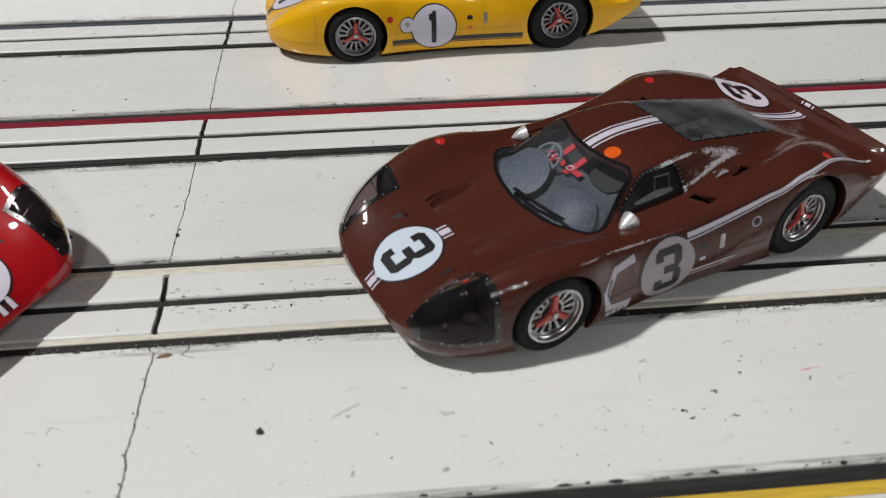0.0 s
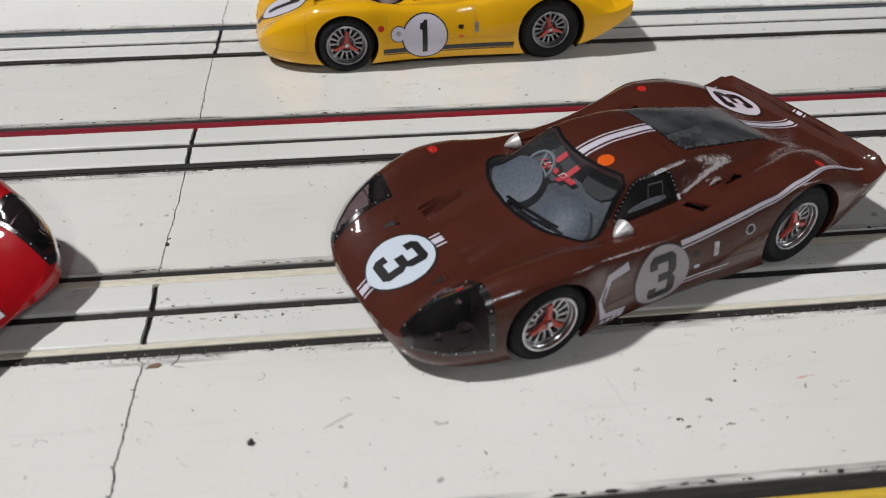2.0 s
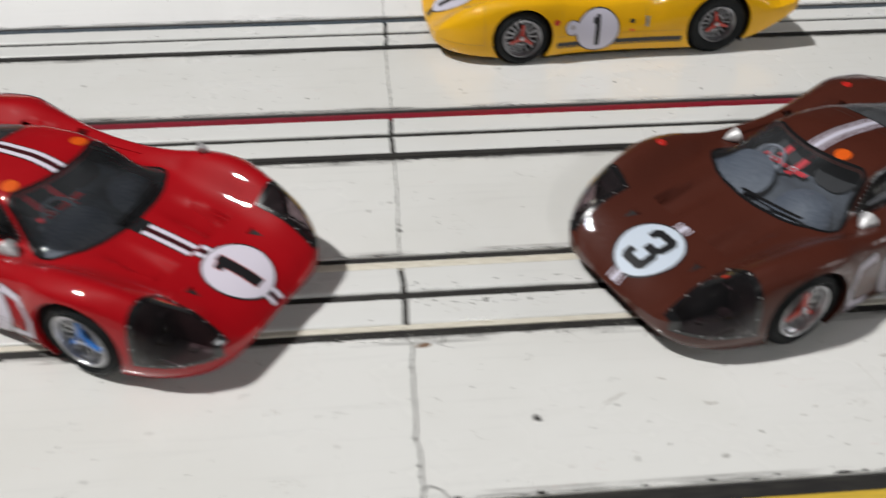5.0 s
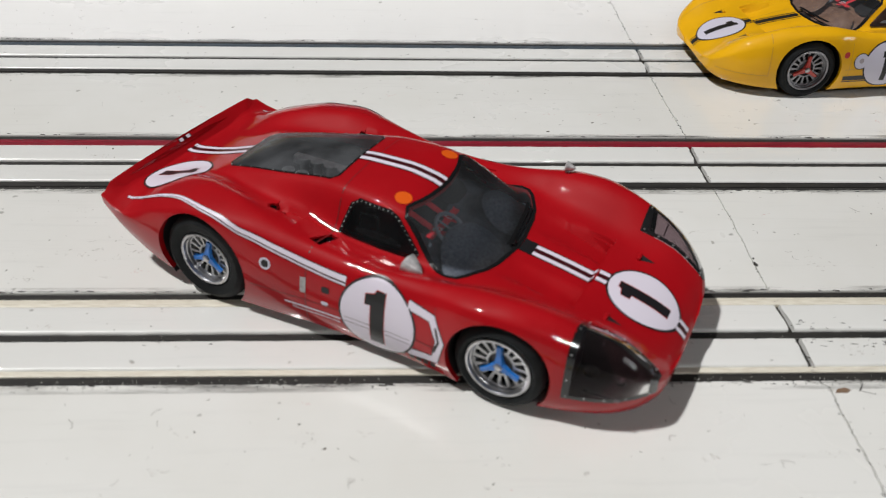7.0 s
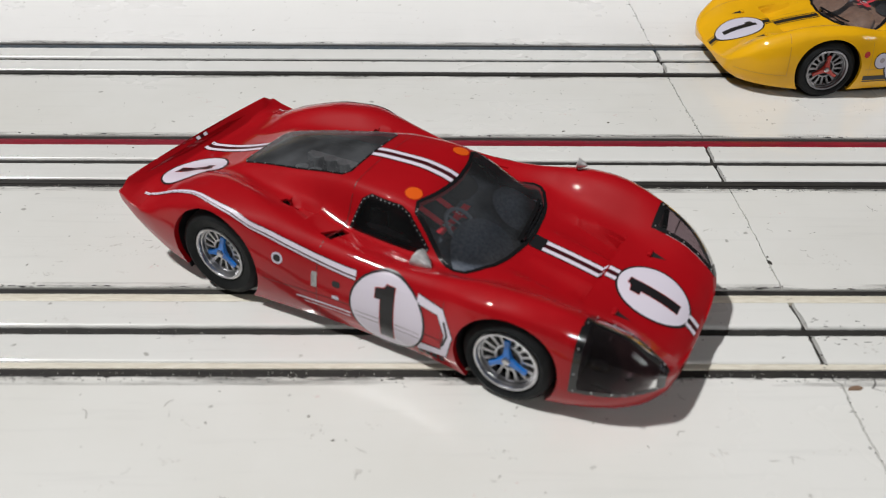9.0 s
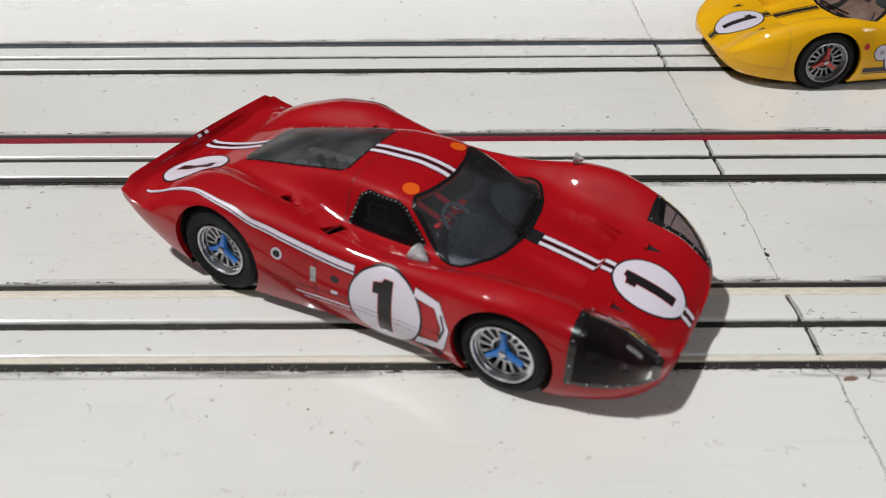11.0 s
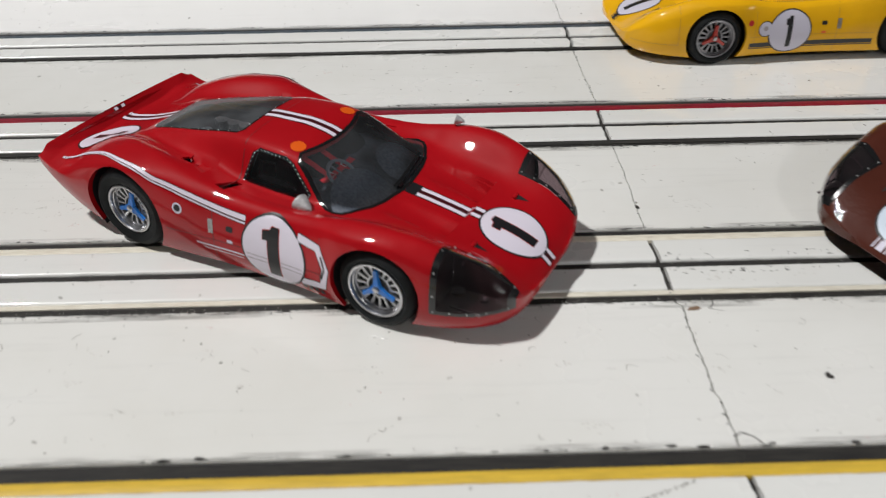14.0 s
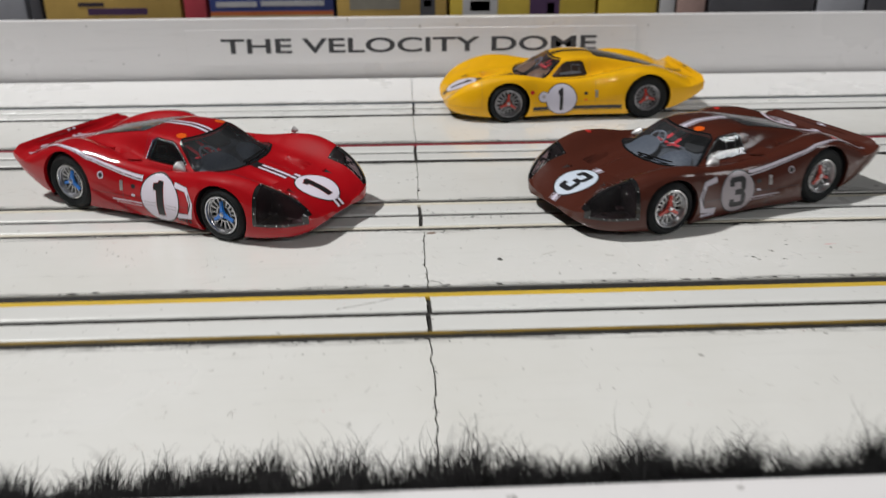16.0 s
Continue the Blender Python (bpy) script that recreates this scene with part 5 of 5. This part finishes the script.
crumbs("grey_scuff", "grey scuff streaks on the white board", M_SCUFF, [(155.2, 41.5, 0.4, 2.6, 0.1), (151.5, 40.6, 0.3, 2.8, 0.2), (151.9, 40.0, 0.25, 2.2, 0.0), (144.6, 23.0, 0.4, 2.4, 0.0)])
crumbs("grey_scuff", "faint grey scuffs on the white board", M_SMUDGE, [(101.4, 31.4, 0.5, 1.2, 1.2), (104.5, 29.6, 0.3, 2.0, 0.1), (84.0, 33.5, 0.4, 1.6, 0.2), (87.6, 35.7, 0.4, 1.5, 0.0), (110.3, 49.3, 0.7, 1.6, 0.1), (107.7, 36.3, 0.25, 2.0, 0.0), (64.7, 38.4, 0.9, 1.4, 0.4), (68.1, 32.2, 0.4, 2.0, 0.1), (56.5, 46.6, 0.5, 1.8, 0.0)])
crumbs("grey_scuff", "pale grey scuff streak on the white board", M_SMUDGE, [(41.4 + 0.85 * k, 39.7 + 0.52 * k, 0.45, 1.6, 0.5) for k in range(7)])
crumbs("grey_scuff", "slanting grey scuff beside the yellow lane", M_FLECK, [(-11 - 1.1 * k, 9.4 - 0.4 * k, 0.3, 2.8, 0.35) for k in range(16)])
speck("red_scratch", "faint red scratch on the white board", material("red_scratch", (0.72, 0.42, 0.42), 0.6), [(145.8, 43.6, 0.28, 6.5, 0.16), (148.0, 43.9, 0.16, 5.0, 0.1)])
# knots of rubber that the tyres leave along the far edge of the yellow groove
for x, y in ((84.4, 18.0), (97.1, 18.1), (109.7, 18.2), (122.9, 18.2), (138.4, 18.5), (149.5, 18.5)):
    crumbs("rubber_knot", "black knot of rubber on the groove edge", M_GRIME_FILL, [(x, y, 0.42, 2.6, 0.05)])
bm = bmesh.new()
for k in range(26):
    fleck(bm, 102.8 + 2.3 * k / 25 + rng.gauss(0, 0.05), 47.5 - 11 * k / 25, 0.006, rng.uniform(0.06, 0.12), 3.5, -1.36)
tagged(new("grey_scratch", mesh_of("grey_scratch", bm, M_SMUDGE)), "faint grey scratch across the white board", "mark")
for name, label, paint, count in (("grey_smudges", "faint grey smudges worn into the white boards", M_SMUDGE, 330), ("pinkish_smudges", "faint pinkish smudges on the white boards", M_PINKISH, 90)):
    bm = bmesh.new()
    for _ in range(count):
        x, y, spread, turn = rng.uniform(-200, 250), rng.uniform(-70, 225), rng.uniform(0.4, 1.8), rng.gauss(0, 0.4)
        for _ in range(rng.randint(4, 14)):
            v = y + rng.gauss(0, 0.6) * spread
            if on_paint(v):
                fleck(bm, x + rng.gauss(0, 1.5) * spread, v, 0.003, rng.uniform(0.05, 0.19), rng.uniform(1, 3), turn + rng.gauss(0, 0.3))
    tagged(new(name, mesh_of(name, bm, paint)), label, "dirt", kind="stuff")
bm = bmesh.new()
for _ in range(1500):
    mid = rng.choice(LANES[:3])
    fleck(bm, rng.uniform(-260, 290), mid - 15.6 + rng.uniform(0, 2.0), -0.69, rng.uniform(0.05, 0.16), rng.uniform(1, 2))
for _ in range(500):
    mid = rng.choice(LANES[:3])
    fleck(bm, rng.uniform(-260, 290), mid + rng.uniform(-1.2, 1.2), -0.89, rng.uniform(0.04, 0.12), rng.uniform(1, 2))
tagged(new("groove_grit", mesh_of("groove_grit", bm, M_SCUFF)), "pale grit lying in the dark grooves", "dirt", kind="stuff")
speck("paint_chip", "chipped paint baring brown board at the joint", M_WOODCHIP, [(3.6, 61.4, 1.1, 2.3, 0.05)])
def crack(pts, w):
    bm = bmesh.new()
    for quad in ribbon(pts, w):
        bm.faces.new([bm.verts.new(Vector((a, b, 0.02)) * MM) for a, b in quad])
    tagged(new("hairline_crack", mesh_of("hairline_crack", bm, M_GRIME_FILL)), "dark hairline crack branching from the track joint", "crack")


crack([(8.6, 64.5), (8.3, 62.8), (7.4, 61.6), (6.9, 61.2)], 0.28)
crack([(7.2, 61.3), (8.6, 60.6), (10.2, 60.2)], 0.14)
speck("joint_chip", "dark chip in the paint beside the joint", M_GRIME_FILL, [(-0.5, 107.2, 0.6, 1.7, 1.5), (-0.2, 109.8, 0.4, 1.4, 1.3)])
crack([(0.4, 20.6), (2.2, 21.6), (4.4, 20.4), (5.6, 18.6)], 0.35)

# ---- guard wall with its name plate ----
wall = tagged(new("guard_wall", mesh_of("guard_wall", box_bm(-620, 620, 320, 326, -5, 37.6, bev=0.5), M_WALL)), "low pale grey guard wall behind the track", "wall", kind="structure")
tagged(new("wall_joint", mesh_of("wall_joint", box_bm(-620, 620, 316.2, 319.9, -5, -0.7), M_GROOVE)), "dark gap at the foot of the guard wall", "gap", kind="structure")
sign = tagged(new("name_plate", mesh_of("name_plate", box_bm(-142, 144, 319.2, 319.9, 9.0, 31.0, bev=0.15), M_WALL)), "pale name plate with dark capital lettering", "sign")
text = bpy.data.curves.new("lettering", "FONT")
text.body, text.align_x, text.align_y, text.size, text.extrude = "THE VELOCITY DOME", "CENTER", "CENTER", 0.0138, 0.00005
text.offset = 0.00022
ob = new("lettering", text)
bpy.context.view_layer.update()
flat = bpy.data.meshes.new_from_object(ob.evaluated_get(bpy.context.evaluated_depsgraph_get()))
bpy.data.objects.remove(ob)
xs = [v.co.x for v in flat.vertices]
ys = [v.co.y for v in flat.vertices]
sx, sz = 0.239 / (max(xs) - min(xs)), 0.0094 / (max(ys) - min(ys))
for v in flat.vertices:
    v.co = Vector(((v.co.x - (max(xs) + min(xs)) / 2) * sx - 0.0006, 0.31912 - v.co.z, 0.0206 + (v.co.y - (max(ys) + min(ys)) / 2) * sz))
flat.materials.clear()
flat.materials.append(material("sign_ink", (0.05, 0.05, 0.055), 0.6))
part("lettering", flat, None, sign, "dark capital lettering THE VELOCITY DOME")

# ---- near edge: a strip of black pile and a pale rail ----
rng = random.Random(9)
verts, faces = [], []
x = -330.0
while x < 330:
    x += rng.uniform(4.5, 9.5)
    big = min(1.15, max(0.7, 0.92 + 0.5 * noise.noise(Vector((x * 0.05, 0.3, 0)))))
    lean, tall, ty, spread = rng.gauss(0.1, 0.3), rng.uniform(10.5, 13.5) * big, rng.uniform(-82.0, -79.8), rng.uniform(2.0, 2.9)
    for _ in range(int(rng.randint(190, 290) * big)):
        off = rng.gauss(0, spread)
        px, y = x + off, ty + rng.gauss(0, 0.6)
        h = tall * (rng.uniform(0.5, 1.1) if rng.random() < 0.97 else rng.uniform(1.15, 1.4)) * math.exp(-(off / (2.3 * spread)) ** 2)
        a, curl, fwd, w = lean + 0.07 * off + rng.gauss(0, 0.26), rng.choice((-1, 1, 1, 1)) * rng.uniform(0.10, 0.36), rng.gauss(0.28, 0.22), rng.uniform(0.07, 0.15)
        base, pz, step = len(verts), 0.0, h / 7
        for k in range(8):
            ww = w * (1 - 0.11 * k)
            verts += [((px - ww) * MM, (y + fwd * pz) * MM, pz * MM), ((px + ww) * MM, (y + fwd * pz + ww * 0.5) * MM, pz * MM)]
            px, pz = px + step * math.sin(a), max(0.0, pz + step * math.cos(a))
            a += curl * (0.5 + 0.3 * k) + rng.gauss(0, 0.16)
        for k in range(7):
            b = base + 2 * k
            faces.append((b, b + 1, b + 3, b + 2))
me = bpy.data.meshes.new("pile_strip")
me.from_pydata(verts, [], faces)
me.materials.append(M_HAIR)
tagged(new("pile_strip", me), "ragged strip of black pile along the track edge", "pile strip", kind="stuff")
tagged(new("edge_rail", mesh_of("edge_rail", box_bm(-620, 620, -110, -82.6, -20, 1.6, bev=0.8), M_WALL)), "pale rail along the near edge of the track", "rail", kind="structure")
tagged(new("pile_backing", mesh_of("pile_backing", box_bm(-620, 620, -82.6, -79.2, -3, 0.5, bev=0.15), M_HAIR)), "black backing tape under the pile", "tape", kind="structure")

# ---- boxes behind the wall ----
M_CARD = {}
def card(name, colour):
    if name not in M_CARD:
        M_CARD[name] = worn(name, colour, tuple(0.8 * c for c in colour), 25, 0.5)
    return M_CARD[name]


def goods_box(x0, x1, h, colour, cname, label, marks=(), y0=470, depth=60, name="goods_box"):
    """A printed carton with plain bars for its print: bars are (x, z, width, height, colour name, colour)."""
    ob = tagged(new(name, mesh_of(name, box_bm(x0, x1, y0, y0 + depth, -40, h, bev=0.6), card(cname, tuple(min(0.8, 1.4 * c) for c in colour)), 30)), label, "box", "boxes behind the track")
    for bx, bz, w, hh, mname, mc in marks:
        part("printed_panel", box_bm(x0 + bx, x0 + bx + w, y0 - 0.3, y0 + 0.2, bz, bz + hh), card(mname, mc), ob)
    return ob


TAN, NAVY, DKGREY = (0.42, 0.28, 0.08), (0.03, 0.045, 0.16), (0.07, 0.07, 0.08)
goods_box(-420, -300, 70, (0.35, 0.36, 0.4), "grey_card", "grey and silver carton behind the wall", [(40, -10, 30, 40, "pale_card", (0.6, 0.6, 0.62))])
goods_box(-296, -288, 62, DKGREY, "dark_card", "narrow dark carton behind the wall")
goods_box(-285, -180, 66, TAN, "tan_card", "tan carton with dark printed bars", [(26, 24.5, 20, 3, "ink_card", (0.05, 0.04, 0.06)), (33, 18, 46, 5, "violet_card", (0.10, 0.05, 0.13)), (26, 10, 50, 5, "ink_card", (0.05, 0.04, 0.06))])
goods_box(-177, -160, 60, (0.36, 0.04, 0.06), "crimson_card", "narrow crimson carton behind the wall")
goods_box(-157, -60, 64, NAVY, "navy_card", "navy carton with a pale bar and an orange band", [(5, 23, 32, 4, "pale_card", (0.6, 0.6, 0.62)), (40, 23.5, 50, 4, "pale_card", (0.6, 0.6, 0.62)), (0, 16.5, 97, 3, "orange_card", (0.6, 0.16, 0.05)), (0, 13.5, 97, 3, "cream_card", (0.62, 0.5, 0.3))])
goods_box(-57, 30, 70, TAN, "tan_card", "tan carton with pale printed patches", [(10, 20, 40, 9, "greyish_card", (0.34, 0.32, 0.27)), (66, 14, 12, 24, "dark_card", DKGREY), (69, 22, 6, 5, "pale_card", (0.6, 0.6, 0.62))])
goods_box(33, 150, 66, (0.46, 0.34, 0.05), "ochre_card", "ochre carton with violet print", [(10, 14, 28, 16, "pale_card", (0.6, 0.6, 0.62)), (16, 18, 16, 8, "greyish_card", (0.34, 0.32, 0.27)), (64, 8, 24, 30, "violet_card", (0.10, 0.05, 0.13)), (78, 14, 6, 10, "greyish_card", (0.34, 0.32, 0.27))])
goods_box(153, 200, 60, (0.44, 0.33, 0.06), "ochre_card", "small ochre carton behind the wall")
goods_box(203, 215, 64, (0.6, 0.6, 0.62), "pale_card", "narrow white carton behind the wall")
goods_box(217, 240, 58, (0.32, 0.22, 0.2), "rose_card", "dull rose carton behind the wall")
goods_box(243, 330, 62, DKGREY, "dark_card", "dark grey carton behind the wall")
goods_box(333, 372, 66, (0.35, 0.36, 0.4), "grey_card", "pale grey carton behind the wall")
goods_box(375, 460, 60, DKGREY, "dark_card", "dark carton at the end of the row")
tagged(new("plinth_1", mesh_of("plinth_1", box_bm(-600, 600, -95, 326, -900, -9.2, bev=2), M_ROOMF)), "plain dark plinth under the track", "plinth", kind="structure")
tagged(new("plinth_2", mesh_of("plinth_2", box_bm(-680, 680, 332, 620, -900, -60.2, bev=2), M_ROOMF)), "plain dark plinth under the shelf", "plinth", kind="structure")
tagged(new("shelf", mesh_of("shelf", box_bm(-700, 700, 330, 640, -60, -40, bev=1), M_ROOMF)), "dark shelf board carrying the cartons", "shelf", kind="structure")

# ---- the room round it ----
room = (("room_floor", (-7, 7, -6, 8, -0.95, -0.9), M_ROOMF), ("ceiling", (-7, 7, -6, 8, 3.35, 3.4), M_ROOMW), ("wall_north", (-7, 7, 8, 8.1, -0.95, 3.4), M_ROOMW),
        ("wall_south", (-7, 7, -6.1, -6, -0.95, 3.4), M_ROOMW), ("wall_east", (7, 7.1, -6, 8, -0.95, 3.4), M_ROOMW), ("wall_west", (-7.1, -7, -6, 8, -0.95, 3.4), M_ROOMW))
for name, span, mat in room:
    tagged(new(name, mesh_of(name, box_bm(*[1000 * v for v in span]), mat)), "plain " + name.replace("_", " ") + " of the hall", "room", kind="structure")
